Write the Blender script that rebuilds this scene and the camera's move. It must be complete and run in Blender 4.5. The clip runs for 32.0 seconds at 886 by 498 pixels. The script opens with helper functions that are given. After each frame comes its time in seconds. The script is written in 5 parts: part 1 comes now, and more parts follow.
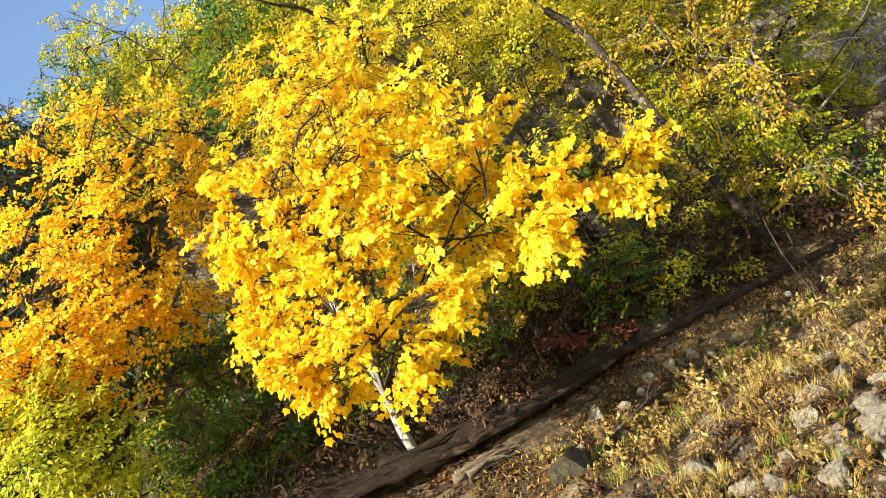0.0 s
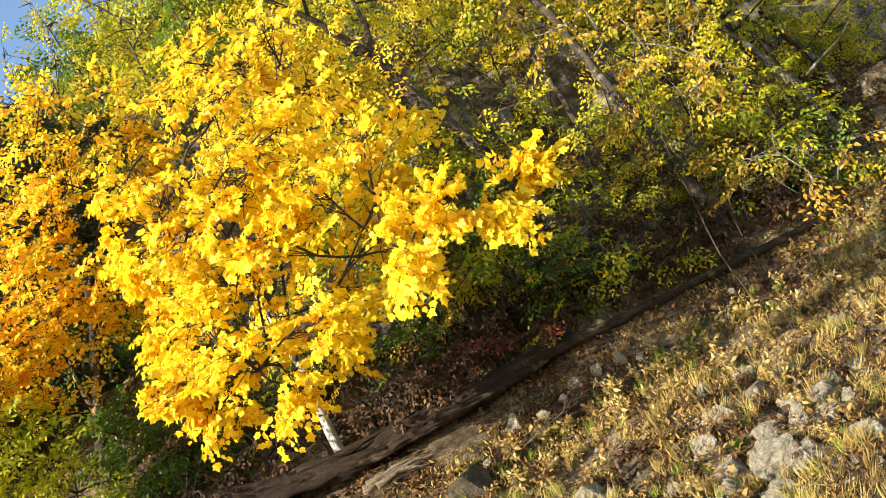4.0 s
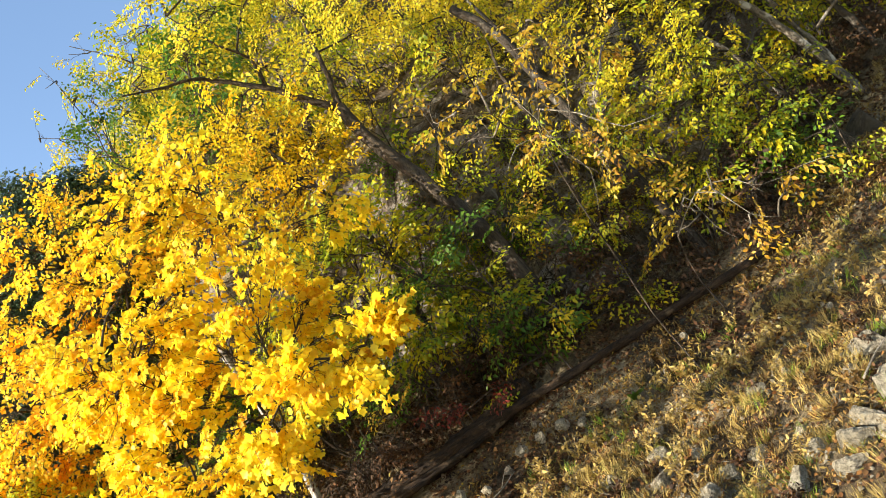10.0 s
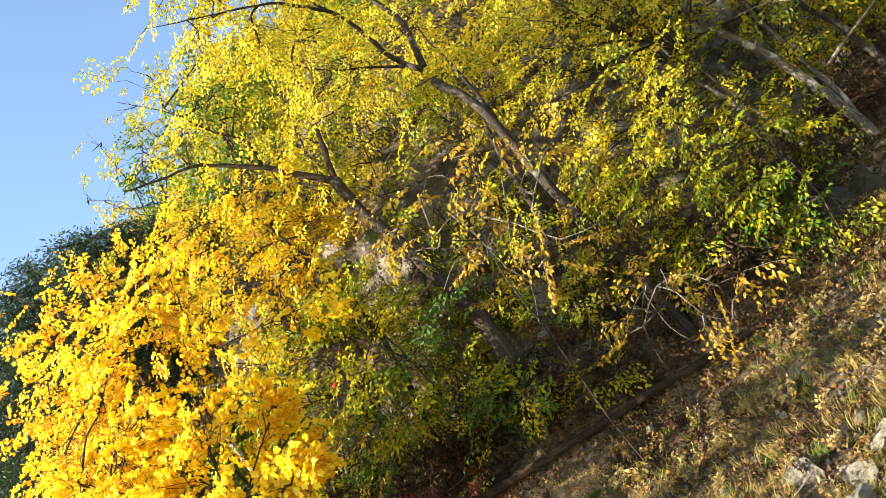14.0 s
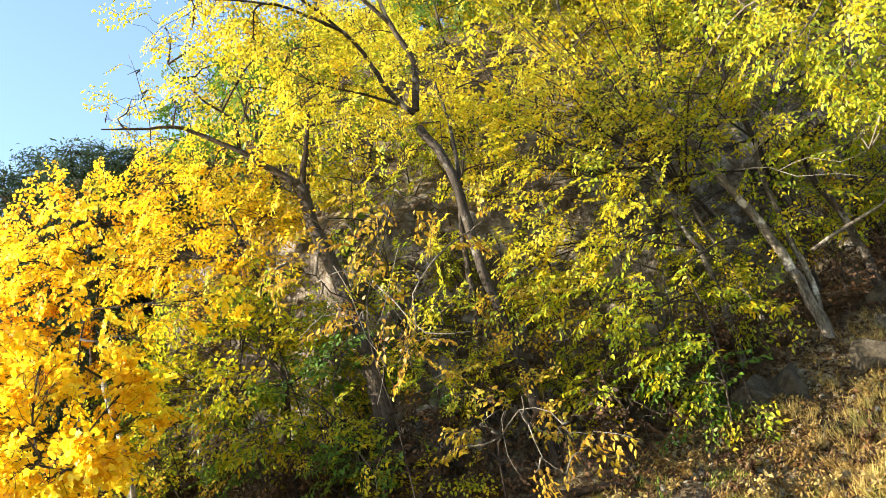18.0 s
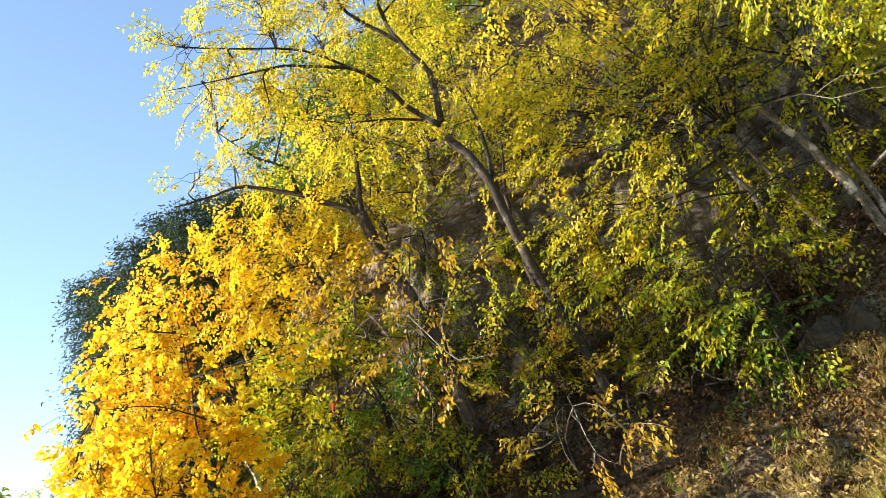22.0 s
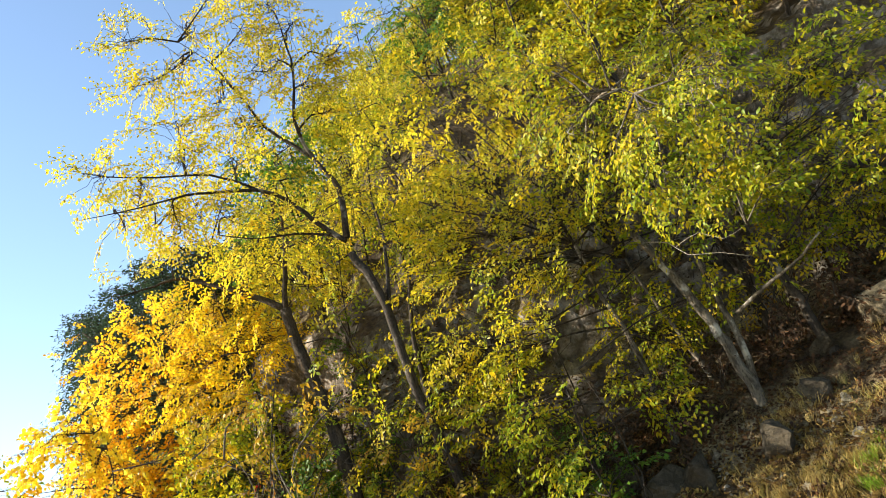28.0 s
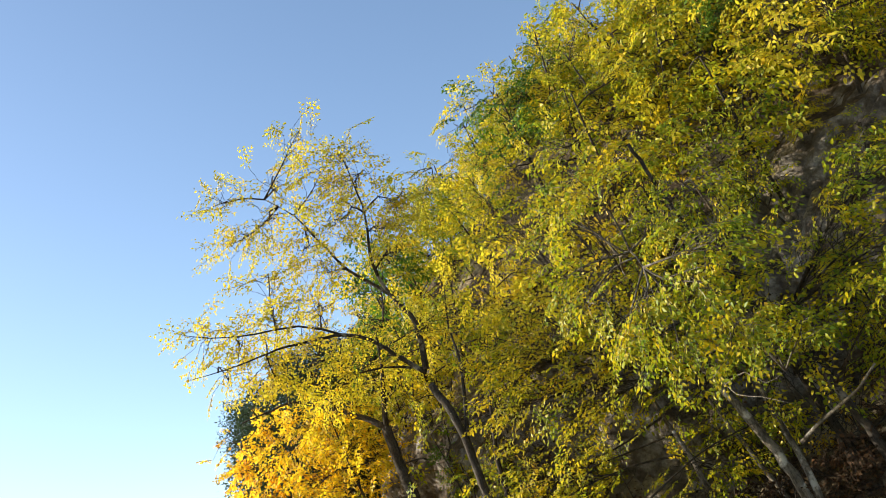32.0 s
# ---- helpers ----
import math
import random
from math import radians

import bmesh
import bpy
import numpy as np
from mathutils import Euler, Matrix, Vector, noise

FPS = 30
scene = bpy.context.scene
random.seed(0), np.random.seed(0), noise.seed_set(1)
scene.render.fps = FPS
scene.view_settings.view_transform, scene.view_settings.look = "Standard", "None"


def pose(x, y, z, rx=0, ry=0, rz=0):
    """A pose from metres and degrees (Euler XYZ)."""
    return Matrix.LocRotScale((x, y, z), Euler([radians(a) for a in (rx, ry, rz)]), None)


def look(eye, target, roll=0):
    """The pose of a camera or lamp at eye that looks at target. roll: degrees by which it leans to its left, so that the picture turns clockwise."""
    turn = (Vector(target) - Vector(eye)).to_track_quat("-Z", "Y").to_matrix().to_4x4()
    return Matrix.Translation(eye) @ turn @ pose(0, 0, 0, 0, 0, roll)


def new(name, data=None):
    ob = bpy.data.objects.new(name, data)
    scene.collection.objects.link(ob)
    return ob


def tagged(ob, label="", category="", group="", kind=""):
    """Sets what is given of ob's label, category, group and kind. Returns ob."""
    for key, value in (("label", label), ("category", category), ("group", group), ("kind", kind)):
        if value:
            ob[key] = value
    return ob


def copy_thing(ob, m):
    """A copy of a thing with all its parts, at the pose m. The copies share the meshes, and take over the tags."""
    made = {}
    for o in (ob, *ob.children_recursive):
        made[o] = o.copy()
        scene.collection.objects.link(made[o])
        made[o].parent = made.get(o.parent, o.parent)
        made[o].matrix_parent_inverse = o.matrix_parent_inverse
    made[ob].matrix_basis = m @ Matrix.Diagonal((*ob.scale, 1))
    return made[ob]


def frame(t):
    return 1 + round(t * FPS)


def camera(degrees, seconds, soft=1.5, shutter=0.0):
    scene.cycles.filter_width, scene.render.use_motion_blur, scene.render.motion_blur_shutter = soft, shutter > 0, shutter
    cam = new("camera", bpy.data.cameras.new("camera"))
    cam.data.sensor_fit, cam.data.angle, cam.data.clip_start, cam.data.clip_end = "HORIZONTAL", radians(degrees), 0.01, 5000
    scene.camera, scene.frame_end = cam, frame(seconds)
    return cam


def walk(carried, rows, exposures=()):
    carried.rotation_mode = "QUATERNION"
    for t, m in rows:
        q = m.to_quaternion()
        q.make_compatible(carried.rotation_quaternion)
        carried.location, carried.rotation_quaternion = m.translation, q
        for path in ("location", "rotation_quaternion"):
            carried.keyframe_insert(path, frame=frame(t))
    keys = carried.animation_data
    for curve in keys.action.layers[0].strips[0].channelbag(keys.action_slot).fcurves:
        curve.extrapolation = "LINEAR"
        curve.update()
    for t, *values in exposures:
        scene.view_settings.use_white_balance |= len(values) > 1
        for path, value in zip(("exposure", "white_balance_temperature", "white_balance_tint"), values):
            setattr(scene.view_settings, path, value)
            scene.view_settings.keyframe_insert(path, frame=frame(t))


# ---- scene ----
# ---- camera ----
cam = camera(55.82, 32.0, 0.9)
PATH = [
    (0, look((-0.000, -0.000, 1.650), (2.404, 4.128, 3.126), -31.58)),
    (0.5, look((0.149, -0.005, 1.632), (2.537, 4.130, 3.116), -31.63)),
    (1, look((0.283, -0.019, 1.621), (2.646, 4.127, 3.112), -31.51)),
    (1.5, look((0.400, -0.050, 1.618), (2.726, 4.130, 3.074), -31.49)),
    (2, look((0.513, -0.107, 1.613), (2.757, 4.177, 2.879), -29.90)),
    (2.5, look((0.657, -0.181, 1.623), (2.811, 4.188, 2.753), -28.99)),
    (3, look((0.837, -0.266, 1.648), (2.966, 4.100, 2.834), -29.85)),
    (3.5, look((1.023, -0.357, 1.667), (3.114, 3.999, 2.951), -30.81)),
    (4, look((1.201, -0.450, 1.685), (3.209, 3.951, 2.951), -30.45)),
    (4.5, look((1.386, -0.543, 1.706), (3.324, 3.888, 2.975), -30.95)),
    (6.5, look((2.194, -0.996, 1.789), (3.746, 3.580, 3.072), -32.71)),
    (7, look((2.398, -1.100, 1.819), (3.842, 3.514, 3.095), -32.87)),
    (7.5, look((2.602, -1.193, 1.854), (3.939, 3.459, 3.104), -33.06)),
    (8, look((2.808, -1.279, 1.888), (4.067, 3.395, 3.140), -33.60)),
    (8.5, look((3.011, -1.355, 1.919), (4.211, 3.330, 3.186), -34.49)),
    (9, look((3.221, -1.435, 1.962), (4.339, 3.266, 3.246), -34.86)),
    (9.5, look((3.448, -1.512, 2.005), (4.424, 3.233, 3.243), -35.16)),
    (10, look((3.688, -1.580, 2.046), (4.524, 3.206, 3.229), -34.92)),
    (10.5, look((3.928, -1.639, 2.080), (4.650, 3.169, 3.245), -35.15)),
    (11, look((4.157, -1.704, 2.107), (4.791, 3.115, 3.280), -35.54)),
    (11.5, look((4.384, -1.771, 2.133), (4.942, 3.053, 3.324), -35.76)),
    (12, look((4.614, -1.828, 2.161), (5.114, 2.999, 3.367), -36.29)),
    (12.5, look((4.844, -1.883, 2.191), (5.240, 2.955, 3.389), -36.27)),
    (13, look((5.086, -1.927, 2.224), (5.344, 2.934, 3.365), -35.57)),
    (13.5, look((5.349, -1.948, 2.257), (5.470, 2.919, 3.395), -34.89)),
    (14, look((5.617, -1.966, 2.269), (5.687, 2.847, 3.620), -35.08)),
    (14.5, look((5.863, -1.967, 2.254), (5.932, 2.780, 3.821), -33.79)),
    (16.5, look((6.672, -1.795, 2.118), (6.724, 2.938, 3.730), -9.05)),
    (17, look((6.856, -1.788, 2.120), (6.830, 2.934, 3.763), -10.46)),
    (17.5, look((7.036, -1.798, 2.142), (6.925, 2.934, 3.755), -12.15)),
    (18, look((7.219, -1.811, 2.180), (6.904, 2.936, 3.717), -13.46)),
    (18.5, look((7.401, -1.823, 2.211), (6.981, 2.918, 3.741), -14.94)),
    (19, look((7.568, -1.838, 2.237), (6.986, 2.907, 3.700), -14.86)),
    (19.5, look((7.722, -1.858, 2.255), (7.011, 2.883, 3.675), -15.54)),
    (20, look((7.879, -1.893, 2.270), (6.870, 2.830, 3.566), -16.84)),
    (20.5, look((8.068, -1.912, 2.293), (7.050, 2.817, 3.559), -16.98)),
    (21, look((8.271, -1.925, 2.329), (7.182, 2.762, 3.686), -18.11)),
    (21.5, look((8.481, -1.944, 2.363), (7.179, 2.661, 3.810), -22.68)),
    (22, look((8.698, -1.946, 2.405), (7.327, 2.627, 3.893), -22.72)),
    (22.5, look((8.913, -1.932, 2.443), (7.534, 2.531, 4.226), -25.90)),
    (23, look((9.115, -1.909, 2.466), (7.748, 2.516, 4.349), -26.55)),
    (23.5, look((9.296, -1.891, 2.484), (7.884, 2.519, 4.371), -26.54)),
    (24, look((9.465, -1.888, 2.506), (7.987, 2.506, 4.380), -26.08)),
    (24.5, look((9.636, -1.886, 2.525), (8.080, 2.481, 4.400), -26.22)),
    (25, look((9.810, -1.882, 2.540), (8.194, 2.452, 4.437), -26.99)),
    (25.5, look((9.999, -1.867, 2.556), (8.236, 2.435, 4.396), -25.63)),
    (26, look((10.206, -1.832, 2.591), (8.638, 2.604, 4.283), -27.36)),
    (26.5, look((10.447, -1.820, 2.680), (8.878, 2.630, 4.334), -23.07)),
    (28.5, look((11.518, -1.899, 3.317), (9.640, 2.549, 4.619), -19.53)),
    (29, look((11.784, -1.902, 3.452), (9.726, 2.493, 4.656), -19.68)),
    (29.5, look((12.046, -1.885, 3.564), (9.854, 2.457, 4.721), -20.50)),
    (30, look((12.305, -1.861, 3.664), (9.978, 2.429, 4.751), -20.37)),
    (30.5, look((12.557, -1.821, 3.765), (10.098, 2.437, 4.670), -19.28)),
    (31, look((12.808, -1.798, 3.855), (10.206, 2.361, 4.822), -18.20)),
    (31.5, look((13.033, -1.788, 3.938), (10.425, 2.186, 5.488), -21.40)),
    (32, look((13.251, -1.786, 4.015), (10.632, 2.096, 5.767), -21.85)),
]
walk(cam, PATH, [(0, 1.45), (8, 1.48), (13, 1.62), (17, 1.94), (20, 1.94), (23, 1.32), (24.5, 1.24), (26, 1.02), (29, 1.42), (31, 1.3), (32, 0.95)])

# ---- light ----
SUN = Vector((-0.895, -0.27, 0.35)).normalized()
world = bpy.data.worlds.new("sky")
scene.world = world
world.use_nodes = True
wn = world.node_tree.nodes
sky = wn.new("ShaderNodeTexSky")
sky.sky_type = "NISHITA"
sky.sun_disc = False
sky.sun_elevation = math.asin(SUN.z)
sky.sun_rotation = math.atan2(SUN.x, SUN.y) % (2 * math.pi)
sky.air_density, sky.dust_density, sky.ozone_density = 1.0, 0.35, 1.4
wn["Background"].inputs[1].default_value = 0.13
world.node_tree.links.new(sky.outputs[0], wn["Background"].inputs[0])
sun = new("sun", bpy.data.lights.new("sun", "SUN"))
sun.data.energy, sun.data.angle, sun.data.color = 5.0, radians(0.6), (1.0, 0.92, 0.79)
sun.matrix_world = look(SUN * 60, (0, 0, 0))


# ---- materials ----
def ramp(nt, stops, fac):
    r = nt.nodes.new("ShaderNodeValToRGB")
    while len(r.color_ramp.elements) < len(stops):
        r.color_ramp.elements.new(0.5)
    for e, (p, c) in zip(r.color_ramp.elements, stops):
        e.position, e.color = p, (*c, 1)
    nt.links.new(fac, r.inputs[0])
    return r.outputs[0]


def noise_tex(nt, scale, detail=4.0, rough=0.6, stretch=None):
    tc = nt.nodes.new("ShaderNodeTexCoord")
    n = nt.nodes.new("ShaderNodeTexNoise")
    n.inputs["Scale"].default_value, n.inputs["Detail"].default_value, n.inputs["Roughness"].default_value = scale, detail, rough
    src = tc.outputs["Object"]
    if stretch:
        mp = nt.nodes.new("ShaderNodeMapping")
        mp.inputs["Scale"].default_value = stretch
        nt.links.new(src, mp.inputs[0])
        src = mp.outputs[0]
    nt.links.new(src, n.inputs["Vector"])
    return n.outputs["Fac"]


def mix_col(nt, fac, a, b, mode="MIX"):
    m = nt.nodes.new("ShaderNodeMix")
    m.data_type, m.blend_type = "RGBA", mode
    for sock, v in ((m.inputs[0], fac), (m.inputs[6], a), (m.inputs[7], b)):
        if isinstance(v, (int, float)):
            sock.default_value = v
        elif isinstance(v, tuple):
            sock.default_value = (*v, 1)
        else:
            nt.links.new(v, sock)
    return m.outputs[2]


def surface(name, rough=0.85):
    m = bpy.data.materials.new(name)
    m.use_nodes = True
    b = m.node_tree.nodes["Principled BSDF"]
    b.inputs["Roughness"].default_value = rough
    b.inputs["Specular IOR Level"].default_value = 0.25
    return m, m.node_tree, b


def bump(nt, b, height, strength=0.5, dist=0.02):
    bp = nt.nodes.new("ShaderNodeBump")
    bp.inputs["Strength"].default_value, bp.inputs["Distance"].default_value = strength, dist
    nt.links.new(height, bp.inputs["Height"])
    nt.links.new(bp.outputs[0], b.inputs["Normal"])


def leaf_material(name, stops, glow=0.45, rough=0.45):
    """Leaves of many shades: each leaf takes its own tone; light shines through them."""
    m, nt, b = surface(name, rough)
    geo = nt.nodes.new("ShaderNodeNewGeometry")
    drift = nt.nodes.new("ShaderNodeMapRange")
    drift.inputs["From Min"].default_value, drift.inputs["From Max"].default_value = 0.32, 0.68
    nt.links.new(noise_tex(nt, 2.4, 2), drift.inputs["Value"])
    tone = nt.nodes.new("ShaderNodeMix")
    tone.inputs[0].default_value = 0.5
    nt.links.new(geo.outputs["Random Per Island"], tone.inputs[2])
    nt.links.new(drift.outputs[0], tone.inputs[3])
    col = ramp(nt, stops, tone.outputs[0])
    vein = ramp(nt, [(0.3, (0.8, 0.75, 0.7)), (0.6, (1, 1, 1))], noise_tex(nt, 45, 2))
    col = mix_col(nt, 0.5, col, vein, "MULTIPLY")
    nt.links.new(col, b.inputs["Base Color"])
    tr = nt.nodes.new("ShaderNodeBsdfTranslucent")
    nt.links.new(col, tr.inputs["Color"])
    mx = nt.nodes.new("ShaderNodeMixShader")
    mx.inputs[0].default_value = glow
    nt.links.new(b.outputs[0], mx.inputs[1])
    nt.links.new(tr.outputs[0], mx.inputs[2])
    nt.links.new(mx.outputs[0], nt.nodes["Material Output"].inputs[0])
    return m


def bark_material(name, dark, light, spot=None, scale=9.0, grain_along=(1, 1, 0.22)):
    m, nt, b = surface(name, 0.9)
    grain = noise_tex(nt, 2.2 * scale, 7, 0.72, grain_along)
    col = ramp(nt, [(0.34, dark), (0.62, light)], grain)
    fleck = ramp(nt, [(0.38, (0.35, 0.33, 0.3)), (0.5, (1, 1, 1))], noise_tex(nt, 6.5 * scale, 3, 0.6, (1, 1, 0.5)))
    col = mix_col(nt, 0.75, col, fleck, "MULTIPLY")
    blotch = ramp(nt, [(0.42, (0.62, 0.62, 0.6)), (0.58, (1, 1, 1))], noise_tex(nt, 3.1, 3))
    col = mix_col(nt, 0.8, col, blotch, "MULTIPLY")
    if spot:
        col = mix_col(nt, ramp(nt, [(0.58, (0, 0, 0)), (0.66, (1, 1, 1))], noise_tex(nt, 4.6, 4)), col, spot)
    nt.links.new(col, b.inputs["Base Color"])
    bump(nt, b, grain, 1.0, 0.035)
    return m


M_YELLOW = leaf_material("yellow_leaves", [(0.1, (0.74, 0.39, 0.015)), (0.35, (0.92, 0.61, 0.02)), (0.6, (0.95, 0.735, 0.025)), (0.9, (0.93, 0.82, 0.07))], 0.6)
M_ORANGE = leaf_material("orange_leaves", [(0.1, (0.90, 0.38, 0.015)), (0.35, (0.96, 0.56, 0.02)), (0.6, (0.97, 0.69, 0.03)), (0.9, (0.97, 0.83, 0.08))], 0.68)
M_GOLD = leaf_material("golden_leaves", [(0.1, (0.86, 0.44, 0.012)), (0.35, (0.88, 0.57, 0.015)), (0.6, (0.82, 0.60, 0.022)), (0.9, (0.55, 0.48, 0.025))], 0.55)
M_LIME = leaf_material("yellow_green_leaves", [(0.1, (0.74, 0.49, 0.018)), (0.35, (0.64, 0.51, 0.02)), (0.6, (0.47, 0.43, 0.022)), (0.9, (0.24, 0.29, 0.02))], 0.5)
M_OLIVE = leaf_material("olive_leaves", [(0.1, (0.66, 0.47, 0.012)), (0.35, (0.49, 0.43, 0.014)), (0.6, (0.31, 0.36, 0.016)), (0.9, (0.13, 0.21, 0.016))], 0.5)
M_CANARY = leaf_material("pale_yellow_leaves", [(0.1, (0.80, 0.53, 0.025)), (0.35, (0.80, 0.62, 0.035)), (0.6, (0.70, 0.60, 0.03)), (0.9, (0.48, 0.47, 0.03))], 0.5)
M_GREEN = leaf_material("green_leaves", [(0, (0.22, 0.26, 0.02)), (0.4, (0.11, 0.20, 0.02)), (1, (0.06, 0.15, 0.015))])
M_AMBER = leaf_material("amber_leaves", [(0.1, (0.20, 0.08, 0.015)), (0.35, (0.42, 0.24, 0.02)), (0.6, (0.50, 0.34, 0.025)), (0.9, (0.42, 0.36, 0.045))])
M_SPRING = leaf_material("light_green_leaves", [(0.1, (0.74, 0.62, 0.03)), (0.4, (0.60, 0.57, 0.03)), (0.65, (0.43, 0.48, 0.028)), (0.9, (0.26, 0.35, 0.02))], 0.55)
M_RED = leaf_material("red_leaves", [(0.1, (0.09, 0.02, 0.012)), (0.6, (0.17, 0.03, 0.016)), (1, (0.36, 0.05, 0.025))])
M_NEEDLE = leaf_material("dark_needles", [(0, (0.03, 0.055, 0.028)), (1, (0.085, 0.13, 0.06))], 0.2, 0.6)
M_LITTER = leaf_material("fallen_leaves", [(0.1, (0.02, 0.011, 0.006)), (0.4, (0.06, 0.028, 0.011)), (0.65, (0.13, 0.06, 0.02)), (0.85, (0.22, 0.11, 0.035)), (1, (0.32, 0.19, 0.07))], 0.15, 0.7)
# withered leaves, with the shade of the hollow put into a darker brown
M_SHADE_BRUSH = leaf_material("shade_dark_withered_leaves", [(0, (0.02, 0.013, 0.008)), (0.5, (0.06, 0.032, 0.014)), (0.85, (0.13, 0.06, 0.022)), (1, (0.16, 0.13, 0.03))], 0.15, 0.8)
M_RUST = leaf_material("rust_leaves", [(0.1, (0.05, 0.02, 0.01)), (0.4, (0.16, 0.065, 0.02)), (0.7, (0.30, 0.14, 0.035)), (0.95, (0.46, 0.28, 0.09))], 0.2, 0.7)
M_WEED = leaf_material("withered_weeds", [(0.1, (0.07, 0.036, 0.012)), (0.4, (0.22, 0.125, 0.034)), (0.65, (0.37, 0.245, 0.065)), (0.9, (0.24, 0.22, 0.045))], 0.3, 0.7)
M_STRAW = leaf_material("dry_grass_blades", [(0.1, (0.18, 0.11, 0.03)), (0.4, (0.40, 0.28, 0.08)), (0.65, (0.55, 0.42, 0.14)), (0.9, (0.24, 0.27, 0.045))], 0.3, 0.6)
M_GRASS = leaf_material("green_grass_blades", [(0, (0.14, 0.25, 0.02)), (0.6, (0.26, 0.38, 0.03)), (1, (0.45, 0.45, 0.1))], 0.4, 0.5)
B_GREY = bark_material("grey_bark", (0.02, 0.015, 0.011), (0.085, 0.066, 0.047), (0.19, 0.17, 0.135))
B_DARK = bark_material("dark_bark", (0.025, 0.018, 0.013), (0.10, 0.075, 0.05))
B_WHITE = bark_material("white_bark", (0.16, 0.14, 0.11), (0.62, 0.59, 0.53), (0.14, 0.12, 0.10), 6.0)
B_BIRCH = bark_material("pale_grey_bark", (0.055, 0.043, 0.03), (0.24, 0.2, 0.145), (0.42, 0.38, 0.31), 7.0)
B_PALE = bark_material("bleached_twig", (0.17, 0.135, 0.095), (0.44, 0.385, 0.30), None, 20.0)
B_LOG = bark_material("rotten_log", (0.008, 0.005, 0.003), (0.055, 0.033, 0.017), (0.11, 0.07, 0.036), 15.0, (0.15, 1, 1))
B_SPLIT = bark_material("weathered_split_wood", (0.09, 0.06, 0.036), (0.40, 0.31, 0.21), None, 16.0, (0.15, 1, 1))


def ground_material():
    m, nt, b = surface("bank_soil", 0.95)
    a = noise_tex(nt, 0.9, 6, 0.62)
    fine = noise_tex(nt, 14, 5, 0.7)
    soil = ramp(nt, [(0.3, (0.022, 0.014, 0.008)), (0.55, (0.085, 0.055, 0.026)), (0.75, (0.20, 0.145, 0.07))], fine)
    pale = ramp(nt, [(0.3, (0.10, 0.07, 0.036)), (0.6, (0.38, 0.30, 0.17))], fine)
    col = mix_col(nt, ramp(nt, [(0.46, (0, 0, 0)), (0.63, (1, 1, 1))], a), soil, pale)
    # bare rock where the hill is steep
    geo = nt.nodes.new("ShaderNodeNewGeometry")
    sep = nt.nodes.new("ShaderNodeSeparateXYZ")
    nt.links.new(geo.outputs["True Normal"], sep.inputs[0])
    steep = ramp(nt, [(0.3, (1, 1, 1)), (0.62, (0, 0, 0))], sep.outputs["Z"])
    crack = noise_tex(nt, 3.2, 8, 0.7)
    rock = ramp(nt, [(0.34, (0.035, 0.026, 0.018)), (0.5, (0.15, 0.12, 0.088)), (0.7, (0.50, 0.44, 0.36))], crack)
    moss = ramp(nt, [(0.6, (0, 0, 0)), (0.72, (1, 1, 1))], noise_tex(nt, 1.7, 7, 0.75))
    rock = mix_col(nt, moss, rock, (0.075, 0.058, 0.028))
    col = mix_col(nt, steep, col, rock)
    nt.links.new(col, b.inputs["Base Color"])
    bump(nt, b, noise_tex(nt, 9, 9, 0.75), 1.0, 0.09)
    return m


def rock_material(name, dark, light):
    m, nt, b = surface(name, 0.9)
    c = noise_tex(nt, 5, 8, 0.7)
    col = ramp(nt, [(0.3, dark), (0.65, light)], c)
    dirt = ramp(nt, [(0.55, (0, 0, 0)), (0.66, (1, 1, 1))], noise_tex(nt, 2.9, 8, 0.75))
    col = mix_col(nt, dirt, col, (0.085, 0.062, 0.034))
    oi = nt.nodes.new("ShaderNodeObjectInfo")
    col = mix_col(nt, 0.5, col, ramp(nt, [(0, (0.55, 0.52, 0.48)), (1, (1, 1, 1))], oi.outputs["Random"]), "MULTIPLY")
    nt.links.new(col, b.inputs["Base Color"])
    crack = nt.nodes.new("ShaderNodeTexVoronoi")
    crack.feature = "DISTANCE_TO_EDGE"
    crack.inputs["Scale"].default_value = 3.4
    tc = nt.nodes.new("ShaderNodeTexCoord")
    warp = mix_col(nt, 0.22, tc.outputs["Object"], noise_tex(nt, 4.0, 5, 0.7), "ADD")
    nt.links.new(warp, crack.inputs["Vector"])
    seam = ramp(nt, [(0.0, (0.22, 0.19, 0.15)), (0.07, (1, 1, 1))], crack.outputs["Distance"])
    nt.links.new(mix_col(nt, 0.5, col, seam, "MULTIPLY"), b.inputs["Base Color"])
    bump(nt, b, noise_tex(nt, 11, 9, 0.78), 1.0, 0.07)
    return m


M_GROUND = ground_material()
M_ROCK = rock_material("limestone", (0.15, 0.12, 0.072), (0.68, 0.60, 0.44))
M_TANROCK = rock_material("mottled_tan_rock", (0.06, 0.045, 0.026), (0.42, 0.34, 0.21))
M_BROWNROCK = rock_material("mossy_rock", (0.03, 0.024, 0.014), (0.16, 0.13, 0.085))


# ---- building blocks ----
def link_mesh(name, verts, faces, mat, parent=None, label="", smooth=True):
    me = bpy.data.meshes.new(name)
    me.from_pydata([tuple(v) for v in verts], [], faces)
    me.materials.append(mat)
    if smooth:
        me.polygons.foreach_set("use_smooth", [True] * len(me.polygons))
    me.update()
    ob = new(name, me)
    if parent is not None:
        ob.parent = parent
    if label:
        tagged(ob, label)
    return ob


